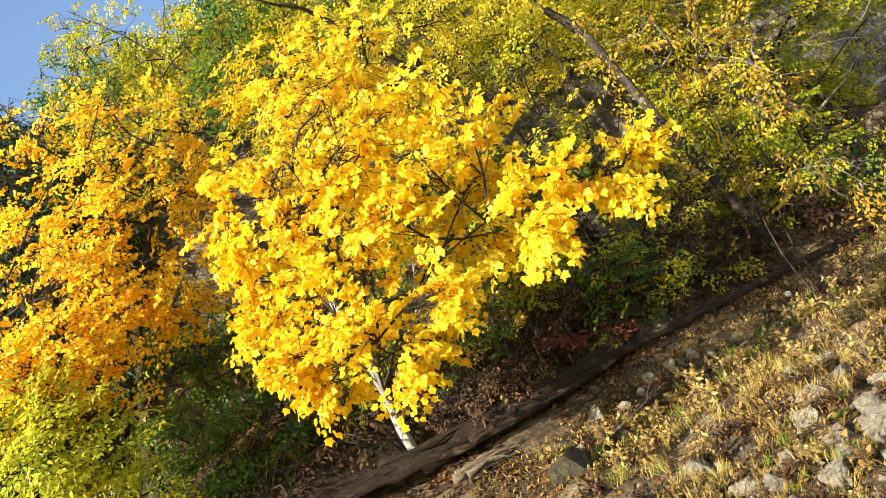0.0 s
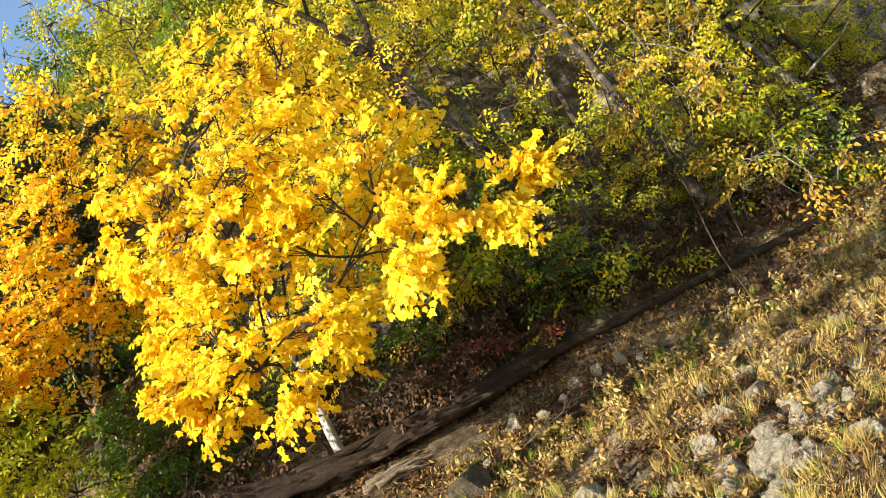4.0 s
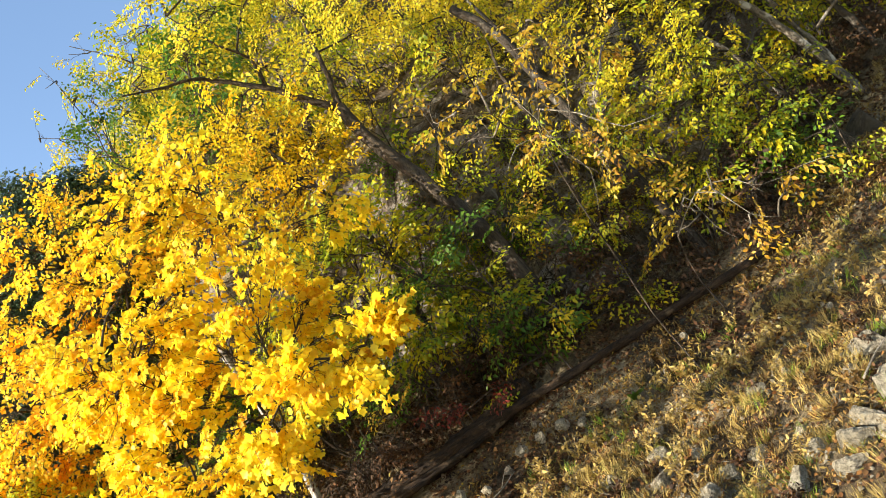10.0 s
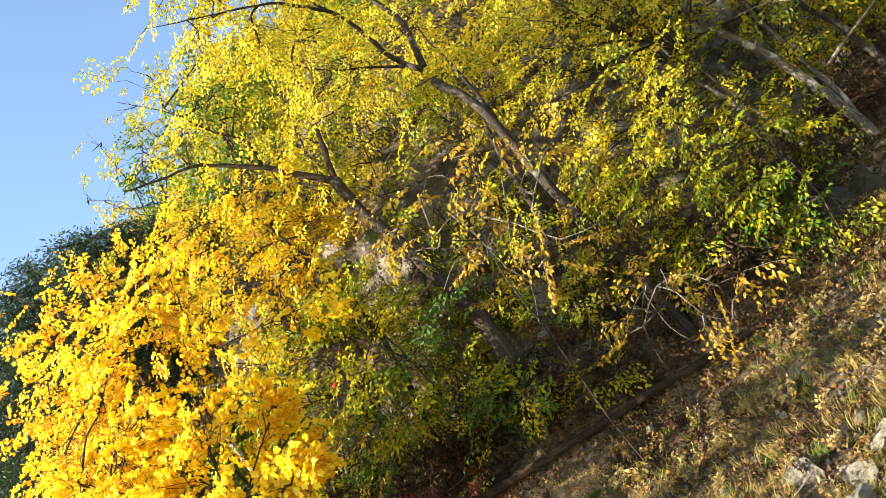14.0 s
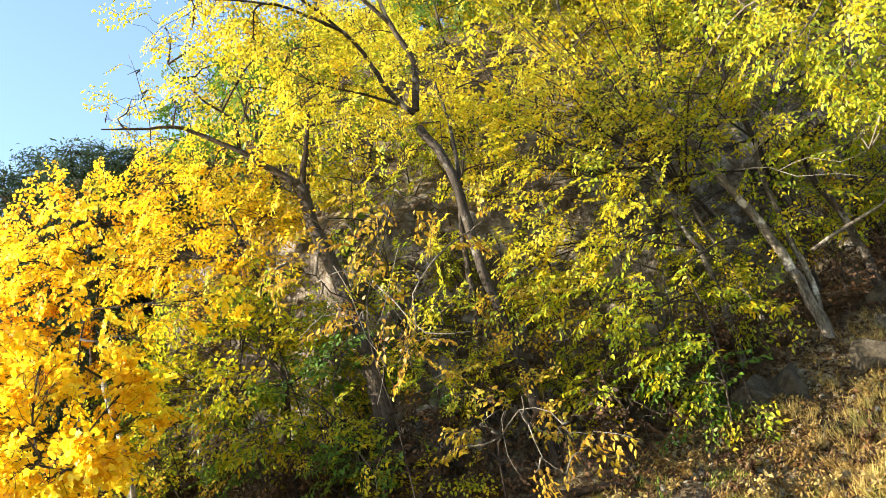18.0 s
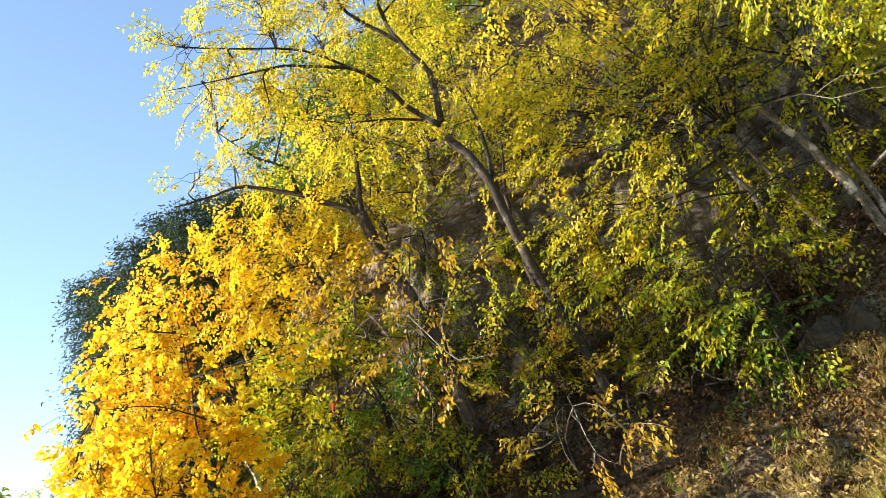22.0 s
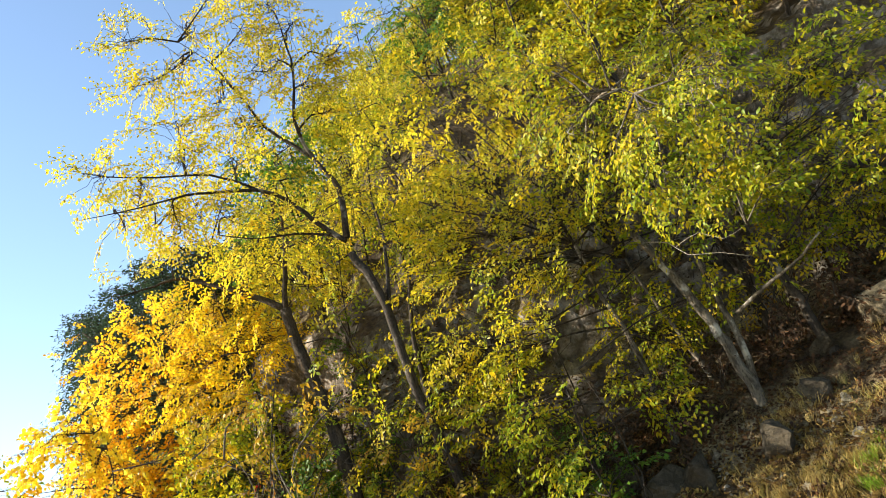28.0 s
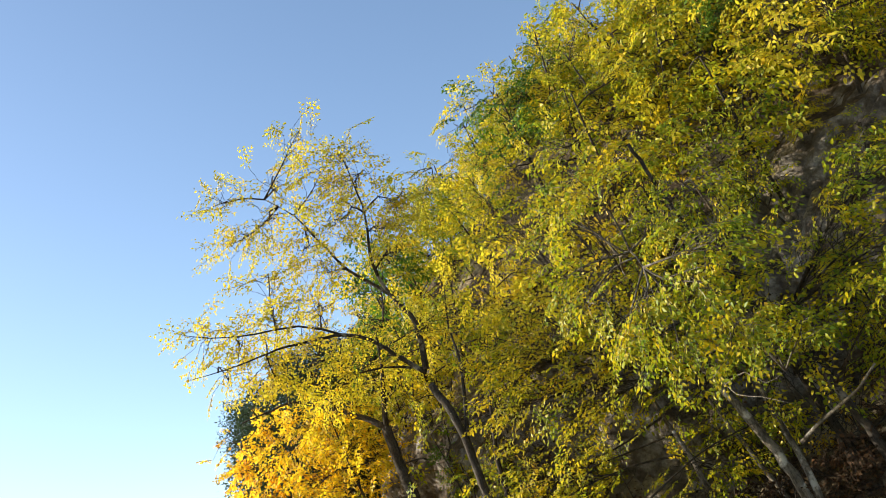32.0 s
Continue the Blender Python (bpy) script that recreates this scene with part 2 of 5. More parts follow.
def spline(pts, step):
    """Points along a smooth line through pts, about step apart, with the share of the way."""
    p = np.array(pts, float)
    p = np.vstack([2 * p[0] - p[1], p, 2 * p[-1] - p[-2]])
    out = []
    for i in range(1, len(p) - 2):
        n = max(2, int(np.linalg.norm(p[i + 1] - p[i]) / step))
        for k in range(n):
            t = k / n
            a, b, c, d = p[i - 1], p[i], p[i + 1], p[i + 2]
            out.append(0.5 * (2 * b + (c - a) * t + (2 * a - 5 * b + 4 * c - d) * t * t + (3 * b - a - 3 * c + d) * t**3))
    out.append(p[-2])
    return np.array(out)


def tube(line, r0, r1, sides, rough=0.0, flare=0.0, ridge=0.0):
    """A tapered tube round a line: vertices and faces."""
    n = len(line)
    tang = np.gradient(line, axis=0)
    tang /= np.linalg.norm(tang, axis=1, keepdims=True) + 1e-9
    ref = np.array([0.31, 0.92, 0.2])
    u = np.cross(tang, ref)
    u /= np.linalg.norm(u, axis=1, keepdims=True) + 1e-9
    w = np.cross(tang, u)
    s = np.linspace(0, 1, n)
    rad = r0 + (r1 - r0) * s**0.85
    if flare:
        rad = rad * (1 + flare * np.exp(-s * 14))
    ang = np.linspace(0, 2 * np.pi, sides, endpoint=False)
    wob = 1 + rough * np.random.uniform(-1, 1, (n, sides))
    if ridge:
        wob = wob + ridge * np.array([[noise.fractal(Vector((2.2 * math.cos(a), 2.2 * math.sin(a), 9.0 * q)), 0.8, 2.0, 4) for a in ang] for q in s])
    ring = rad[:, None] * wob
    v = line[:, None] + ring[..., None] * (np.cos(ang)[None, :, None] * u[:, None] + np.sin(ang)[None, :, None] * w[:, None])
    verts = list(v.reshape(-1, 3))
    faces = [(i * sides + j, i * sides + (j + 1) % sides, (i + 1) * sides + (j + 1) % sides, (i + 1) * sides + j) for i in range(n - 1) for j in range(sides)]
    faces.append(tuple(range(sides))[::-1])
    faces.append(tuple((n - 1) * sides + j for j in range(sides)))
    return verts, faces


OVAL = ([(0, 0, 0), (-0.24, 0.3, 0.05), (0.24, 0.3, 0.05), (-0.2, 0.62, 0.04), (0.2, 0.62, 0.04), (0, 0.5, 0), (0, 1, -0.1)],
        [(0, 2, 5), (0, 5, 1), (1, 5, 3), (5, 2, 4), (3, 5, 6), (5, 4, 6)])
SLIM = ([(0, 0, 0), (-0.15, 0.45, 0.04), (0.15, 0.45, 0.04), (0, 1, -0.08)], [(0, 2, 1), (1, 2, 3)])
ROUND = ([(0, 0, 0), (-0.34, 0.22, 0.06), (0.34, 0.22, 0.06), (-0.38, 0.58, 0.05), (0.38, 0.58, 0.05), (0, 0.45, 0), (0, 1, -0.1)],
         [(0, 2, 5), (0, 5, 1), (1, 5, 3), (5, 2, 4), (3, 5, 6), (5, 4, 6)])
LOBED = ([(0, 0.42, 0), (0, 0, 0), (0.22, 0.06, 0.04), (0.46, 0.16, 0.07), (0.38, 0.34, 0.05), (0.52, 0.58, 0.02), (0.27, 0.66, 0.02), (0, 1, -0.1),
          (-0.27, 0.66, 0.02), (-0.52, 0.58, 0.02), (-0.38, 0.34, 0.05), (-0.46, 0.16, 0.07), (-0.22, 0.06, 0.04)],
         [(0, k, k % 12 + 1) for k in range(1, 13)])
SHIELD = ([(0, 0, 0), (-0.3, 0.2, 0.05), (0.3, 0.2, 0.05), (-0.42, 0.5, 0.06), (0.42, 0.5, 0.06), (-0.2, 0.74, 0.03), (0.2, 0.74, 0.03), (0, 0.5, 0), (0, 1, -0.1)],
          [(0, 2, 7), (0, 7, 1), (1, 7, 3), (7, 2, 4), (3, 7, 5), (7, 4, 6), (5, 7, 8), (7, 6, 8)])
BLADE = ([(-0.02, 0, 0), (0.02, 0, 0), (-0.014, 0.5, 0.08), (0.014, 0.5, 0.08), (0, 0.92, 0.36)], [(0, 1, 3), (0, 3, 2), (2, 3, 4)])


def scatter_mesh(name, shape, at, axis, up, size, mat, parent=None, label=""):
    """One mesh of many small pieces of one shape: places, long axes, a rough upward side and sizes."""
    tv, tf = np.array(shape[0], float), np.array(shape[1], int)
    n, k = len(at), len(tv)
    axis = axis / (np.linalg.norm(axis, axis=1, keepdims=True) + 1e-9)
    side = np.cross(axis, up)
    side /= np.linalg.norm(side, axis=1, keepdims=True) + 1e-9
    nor = np.cross(side, axis)
    curl = np.random.uniform(0.3, 2.2, (n, 1, 1))
    v = tv[None, :, 0:1] * side[:, None] + tv[None, :, 1:2] * axis[:, None] + curl * tv[None, :, 2:3] * nor[:, None]
    v = at[:, None] + v * size[:, None, None]
    f = tf[None] + (np.arange(n) * k)[:, None, None]
    me = bpy.data.meshes.new(name)
    me.vertices.add(n * k)
    me.vertices.foreach_set("co", v.astype(np.float32).ravel())
    m = f.size
    me.loops.add(m)
    me.loops.foreach_set("vertex_index", f.astype(np.int32).ravel())
    me.polygons.add(m // 3)
    me.polygons.foreach_set("loop_start", np.arange(0, m, 3, dtype=np.int32))
    me.update(calc_edges=True)
    me.materials.append(mat)
    ob = new(name, me)
    if parent is not None:
        ob.parent = parent
    if label:
        tagged(ob, label)
    return ob


def unit(n):
    v = np.random.normal(size=(n, 3))
    return v / np.linalg.norm(v, axis=1, keepdims=True)


# ---- the lie of the land ----
def lin(x, xs, ys):
    return np.interp(x, xs, ys)


def hill_foot(x):
    return lin(x, [-12, 0, 2, 5, 5.6, 6.6, 8, 9, 10.5, 30], [16.5, 11.4, 9.3, 7.2, 6.75, 6.75, 7.2, 7.5, 8.35, 8.6])


def land(x, y):
    """Height of the ground: a rising track, a bank beside it, and a steep rocky hillside behind."""
    x, y = np.asarray(x, float), np.asarray(y, float)
    track = lin(x, [-400, -30, 0, 5, 10, 13.3, 25, 400], [-6, -3.0, 0.0, 0.55, 0.95, 2.2, 4.0, 12.0])
    bank = -2.34 + 0.0795 * np.clip(x, -30, 40) + 0.662 * np.minimum(y, 12.0)
    low = np.log(np.exp(np.clip((track - bank) * 4, -40, 40)) + 1) / 4 + bank
    foot = hill_foot(x)
    up = np.clip(y - foot, 0, 1.3)
    fade = lin(x, [-16, -4, 2], [0.0, 0.55, 1.0])
    back = np.clip(y - foot - 1.3, 0, 24.0)
    return low + fade * (2.5 * up * up * (3 - 2 * up / 1.3) / 1.6 + 0.55 * back)


def rough(x, y):
    p = Vector((x, y, 0))
    near = max(0.0, 1 - abs(y - 6) / 14)
    v = 0.22 * noise.fractal(p * 0.7, 1.0, 2.0, 4) + 0.07 * noise.fractal(p * 3.1, 0.9, 2.0, 3)
    calm = 1 - 0.75 * math.exp(-(((y - 6.2) / 0.45) ** 2)) * (3 < x < 9)
    return near * calm * v * min(1.0, max(0.0, (y + 1.0) / 4.5))


def cliffy(x, y, z):
    foot = float(hill_foot(x))
    w = math.exp(-((y - foot - 0.7) / 0.8) ** 2)
    p = Vector((x, y * 0.4, z))
    return w * (0.36 * noise.fractal(p * 0.9, 0.7, 2.1, 6) + 0.06 * (noise.cell(p * 1.9) - 0.5) + 0.1 * noise.fractal(p * 4.3, 0.6, 2.0, 4))


def ground_at(x, y):
    return float(land(x, y)) + rough(x, y)


def build_ground():
    xs = np.concatenate([[-600, -250, -120, -60, -40, -28, -20, -15, -11, -8, -6, -4.5, -3.3, -2.4], np.arange(-1.8, 14.6, 0.1), [15, 15.6, 16.5, 18, 20, 23, 28, 36, 50, 80, 150, 300, 600]])
    ys = np.concatenate([[-600, -250, -100, -50, -25, -12, -7, -4.5, -3, -2, -1, 0, 0.8, 1.5, 2], np.arange(2.4, 6.6, 0.09), np.arange(6.6, 9.9, 0.05), [10.2, 10.6, 11.1, 11.7, 12.5, 13.5, 15, 17, 20, 24, 30, 40, 60, 100, 200, 600]])
    gx, gy = np.meshgrid(xs, ys)
    gz = land(gx, gy)
    verts = []
    for x, y, z in zip(gx.ravel(), gy.ravel(), gz.ravel()):
        c = cliffy(x, y, z) if 6 < y < 14 else 0.0
        verts.append((x, y - c, z + rough(x, y)))
    n = len(xs)
    faces = [(j * n + i, j * n + i + 1, (j + 1) * n + i + 1, (j + 1) * n + i) for j in range(len(ys) - 1) for i in range(n - 1)]
    ob = link_mesh("ground", verts, faces, M_GROUND)
    return tagged(ob, "earthy roadside bank rising to a steep rocky hillside", "ground", kind="structure")


build_ground()


# ---- trees ----
def tree(name, label, stems, bark, clumps=(), leaf=None, shape=OVAL, size=0.08, twig_leaves=14, twigs=16, droop=0.5,
         twig_bark=None, rooted=True, group="", category="tree", spread=1.0, reach=0.34, loose=0.6):
    """A tree: stems (points, radius at foot, radius at tip), the first one its trunk; a crown made of twigs and single leaves in clumps."""
    foot = stems[0][0][0]
    base = new(name)
    tagged(base, label, category, group)
    base.location = (foot[0], foot[1], ground_at(foot[0], foot[1]))
    inv = Matrix.Translation(-Vector(base.location))
    kids, nodes = [], []
    for i, (pts, r0, r1, *own) in enumerate(stems):
        pts = [tuple(p) for p in pts]
        if i == 0 and rooted:
            g = ground_at(pts[0][0], pts[0][1])
            if pts[0][2] > g + 0.1:
                pts = [(pts[0][0] + 0.05, pts[0][1], g - 0.2)] + pts
            else:
                pts = [(pts[0][0], pts[0][1], g - 0.25)] + [p for p in pts[1:]]
        line = spline(pts, 0.12 if r0 > 0.03 else 0.2)
        line[1:-1] += np.random.normal(0, 0.12 * min(r0, 0.06), (len(line) - 2, 3))
        v, f = tube(line, r0, r1, 12 if r0 > 0.06 else (7 if r0 > 0.02 else 5), 0.06, 0.5 if i == 0 and r0 > 0.05 else 0)
        kids.append(link_mesh("trunk" if i == 0 else "limb", v, f, own[0] if own else bark))
        nodes.append(line if i else line[len(line) // 3:])
    nodes = np.vstack(nodes)
    tv, tf, at, ax, face = [], [], [], [], []

    def add(line, r0, r1, sides):
        v, f = tube(line, r0, r1, sides)
        o = len(tv)
        tv.extend(v)
        tf.extend(tuple(k + o for k in q) for q in f)

    for c in clumps:
        cen, rad = np.array(c[:3], float), float(c[3]) * spread
        many = float(c[4]) if len(c) > 4 else np.random.uniform(0.65, 1.3)
        cost = np.linalg.norm(nodes - cen, axis=1) + 0.5 * np.maximum(0, nodes[:, 2] - cen[2])
        a = nodes[np.argmin(cost)]
        mid = (a + cen) / 2 + np.random.normal(0, 0.12 * rad, 3) + (0, 0, 0.1 * rad)
        far = cen + (cen - a) / (np.linalg.norm(cen - a) + 1e-6) * rad * 0.4 + unit(1)[0] * rad * 0.2
        bough = spline([a, mid, cen, far], 0.12)
        add(bough, 0.008 + 0.012 * rad, 0.004, 5)
        for _ in range(max(2, int(twigs * many * twig_leaves / 30 + 0.5))):
            p0 = cen + unit(1)[0] * (1, 1, 0.85) * rad * (0.1 + 0.9 * np.random.rand() ** 0.6)
            d = (p0 - a) / (np.linalg.norm(p0 - a) + 1e-6) * 0.7 + unit(1)[0] * (0.8, 0.8, 0.4) - (0, 0, 0.3 * droop)
            d /= np.linalg.norm(d)
            flat = np.array([-0.4, -0.35, 0.8]) + unit(1)[0] * 0.55
            side = np.cross(flat, d)
            side /= np.linalg.norm(side) + 1e-9
            flat = np.cross(d, side)
            ln = reach * np.random.uniform(0.6, 1.25)
            root = bough[np.random.randint(len(bough) // 3, len(bough))]
            end = p0 + d * ln - (0, 0, 0.25 * droop * ln)
            stem = np.array([root, root * 0.7 + p0 * 0.3 + np.random.normal(0, 0.07 * rad, 3), root * 0.35 + p0 * 0.65 + np.random.normal(0, 0.07 * rad, 3) + (0, 0, 0.06 * rad), p0, (p0 + end) / 2 + (0, 0, 0.04 * ln), end])
            add(stem, 0.0045, 0.0016, 3)
            rows = [(p0, end - p0, 1.0)]
            for k in range(np.random.randint(4, 7)):
                q = 0.1 + 0.16 * k
                w = (1 if k % 2 else -1) * np.random.uniform(0.6, 1.0)
                rows.append((p0 + (end - p0) * q, (d * 0.7 + side * w - np.array([0, 0, 0.2 * droop])) * ln * np.random.uniform(0.4, 0.65) * (1.1 - 0.5 * q), 0.6))
            for o, run, thick in rows:
                if thick < 1:
                    base_at = len(tv)
                    tv.extend((o + side * 0.0018, o - side * 0.0018, o + flat * 0.0025, o + run))
                    tf.extend(((base_at, base_at + 1, base_at + 3), (base_at + 1, base_at + 2, base_at + 3), (base_at + 2, base_at, base_at + 3)))
                span = float(np.linalg.norm(run))
                k = max(2, int(span / (0.62 * size) + np.random.rand()))
                q = (np.arange(k) + np.random.rand(k) * 0.6 + 0.4) / k
                way = run / (span + 1e-9)
                over = np.cross(flat, way)
                sign = np.where(np.arange(k) % 2 == 0, 1.0, -1.0)[:, None]
                at.append(o + run * q[:, None] + np.random.normal(0, 0.006, (k, 3)))
                ax.append(way[None] * 0.6 + over[None] * sign * 0.75 + unit(k) * 0.4 - np.array([0, 0, 0.6 * droop])[None])
                face.append(flat[None] + unit(k) * loose)
    if tf:
        kids.append(tagged(link_mesh("branchwork", tv, tf, twig_bark or bark), kind="stuff"))
    if at:
        at, ax = np.vstack(at), np.vstack(ax)
        n = len(at)
        up = np.vstack(face)
        kids.append(tagged(scatter_mesh("crown", shape, at, ax, up, size * np.random.uniform(0.55, 1.25, n), leaf), kind="stuff"))
    for k in kids:
        k.parent = base
        k.matrix_parent_inverse = inv
    return base


tree("yellow_tree", "white-barked young tree with large bright yellow leaves",
      [([(2.72, 6.97, 2.51), (2.74, 6.99, 2.8), (2.77, 7.0, 3.1), (2.76, 6.98, 3.5), (2.72, 6.9, 4.0), (2.7, 6.75, 4.5)], 0.055, 0.03),
       ([(2.76, 6.98, 3.4), (2.8, 6.2, 3.9), (2.95, 5.8, 4.4), (3.21, 5.6, 4.9), (3.4, 5.4, 5.4), (3.53, 5.2, 5.83)], 0.018, 0.005, B_DARK),
       ([(2.77, 7.0, 3.1), (2.95, 6.0, 3.45), (3.1, 5.0, 3.45), (3.4, 4.3, 3.3), (3.85, 4.0, 3.15)], 0.016, 0.004, B_DARK),
       ([(2.76, 6.98, 3.5), (2.5, 5.9, 3.8), (2.3, 5.2, 4.0), (2.1, 4.8, 4.3)], 0.016, 0.004, B_DARK),
       ([(2.77, 7.0, 3.0), (2.5, 6.2, 3.1), (2.3, 5.4, 3.1), (2.1, 5.0, 3.0)], 0.012, 0.004, B_DARK),
       ([(2.7, 6.75, 4.5), (2.4, 6.0, 4.9), (2.1, 5.4, 5.0)], 0.016, 0.004, B_DARK)],
      B_WHITE, [(1.99, 5, 4.35, 0.37), (2.49, 4.8, 4.7, 0.42), (3.29, 5, 5.38, 0.38), (3.47, 5.2, 5.01, 0.43), (3.62, 5.5, 4.52, 0.39), (2.54, 5.2, 4.28, 0.39), (3.05, 5.6, 4.08, 0.32), (1.91, 6, 4.11, 0.27), (2.33, 5.9, 3.99, 0.25), (2.57, 5.8, 3.51, 0.22), (3.17, 5.8, 3.42, 0.23), (1.86, 5.4, 3, 0.2), (2.84, 5.8, 3.07, 0.2), (2.72, 5, 5.36, 0.32), (3.67, 5.4, 4.01, 0.23), (3.26, 4.2, 3.38, 0.14), (3.42, 4, 3.28, 0.14), (3.71, 4, 3.13, 0.12), (2.98, 4, 2.99, 0.13), (4, 4, 3.22, 0.09), (1.84, 6, 3.76, 0.22), (1.9, 5.6, 3.35, 0.17), (1.73, 5.4, 4.25, 0.21), (1.86, 5.2, 4.69, 0.21), (4.38, 5.8, 4.76, 0.32), (3.51, 5.8, 3.79, 0.24), (3.32, 5, 3.38, 0.17), (2.53, 4.7, 3.1, 0.2), (2.31, 4.9, 3.54, 0.24), (2.42, 4.8, 4.23, 0.3), (3.34, 4.5, 4.06, 0.26), (2.06, 5, 4.07, 0.26), (2.6, 4.8, 3.73, 0.26), (1.9, 5, 3.51, 0.24), (2.03, 5, 3.1, 0.2), (1.67, 5.2, 3.17, 0.18), (2.2, 5, 2.85, 0.17), (2.93, 4.6, 3.91, 0.26), (2.85, 4.7, 4.44, 0.28)], M_YELLOW, LOBED, 0.057, 14, 40, twig_bark=B_DARK, spread=1.15, droop=0.75, reach=0.22, loose=0.9)

tree("orange_maple", "maple in full orange and golden autumn leaf beside the bank",
      [([(0.86, 9, 3.59), (1.01, 9, 4.13), (1.19, 9, 4.66), (1.37, 9, 5.21), (1.45, 8.9, 5.57), (1.49, 8.6, 6.22), (1.44, 8.4, 6.88)], 0.085, 0.03),
       ([(1.05, 9, 4.11), (1, 9, 4.74), (1.08, 9, 5.34)], 0.05, 0.02),
       ([(1.45, 8.9, 5.57), (1.9, 8.4, 6.2), (2.2, 8, 6.9)], 0.03, 0.01),
       ([(1.19, 9, 4.66), (0.6, 8.6, 5.2), (0.1, 8.2, 5.8)], 0.03, 0.01)],
      B_DARK, [(1.1, 8, 7.33, 0.6), (1.62, 8, 7.16, 0.6), (2.1, 8.2, 6.98, 0.54), (2.72, 8.4, 7, 0.42), (0.77, 7.6, 6.24, 0.54), (1.32, 7.8, 6.16, 0.55), (1.99, 8.2, 6.23, 0.52), (2.58, 8.4, 6.38, 0.4), (0.4, 7.4, 5.38, 0.5), (0.85, 7.6, 5.29, 0.51), (1.5, 8.2, 5.61, 0.44), (0.18, 7.4, 4.72, 0.43), (0.59, 7.8, 4.76, 0.45), (2.09, 8.4, 5.71, 0.32), (1.97, 8, 7.44, 0.41), (0.45, 8.2, 7.11, 0.4), (0.15, 8.2, 6.31, 0.38), (-0.1, 8.2, 5.5, 0.37), (1.59, 7.6, 6.28, 0.37), (0.77, 7.2, 5.54, 0.33), (1.07, 7.8, 4.92, 0.35), (0.53, 7.2, 4.87, 0.32), (1.8, 8.4, 5.16, 0.31), (0.18, 7.4, 4.44, 0.32), (0.71, 7.8, 4.4, 0.28), (1.08, 8.0, 7.04, 0.4), (0.91, 8.0, 6.17, 0.42), (1.49, 8.0, 5.94, 0.4), (0.64, 8.0, 5.55, 0.42), (1.06, 8.0, 5.24, 0.36), (0.47, 8.0, 4.87, 0.4), (1.68, 8.2, 4.97, 0.26), (2.31, 8.2, 6.99, 0.4), (2.36, 8.2, 6.34, 0.36), (1.3, 7.9, 5.21, 0.38), (0.53, 7.9, 4.9, 0.4), (0.75, 7.9, 5.69, 0.4), (1.1, 7.9, 6.22, 0.42), (0.1, 7.5, 4.75, 0.3)], M_ORANGE, SHIELD, 0.056, 13, 38, twig_bark=B_DARK, spread=1.4, droop=0.6, reach=0.28, loose=0.9)

tree("golden_sapling", "slender tree with a rounded golden to olive crown on the hillside",
      [([(4.53, 7, 3.2), (4.61, 7, 3.83), (4.62, 7, 4.65), (4.52, 7, 5.25)], 0.05, 0.025),
       ([(4.52, 7, 5.25), (4.3, 7.1, 6), (4, 7.3, 7)], 0.025, 0.008)],
      B_DARK, [(4.07, 7.4, 6.98, 0.41), (3.51, 7.3, 6.85, 0.45), (4.24, 7.2, 6.3, 0.5), (4.65, 7.2, 6.06, 0.35), (3.67, 7.1, 6.03, 0.5), (4.32, 7, 5.61, 0.41), (3.3, 6.9, 5.67, 0.42), (3.85, 6.8, 5.16, 0.41)], M_GOLD, OVAL, 0.06, 22, 50, spread=1.25)

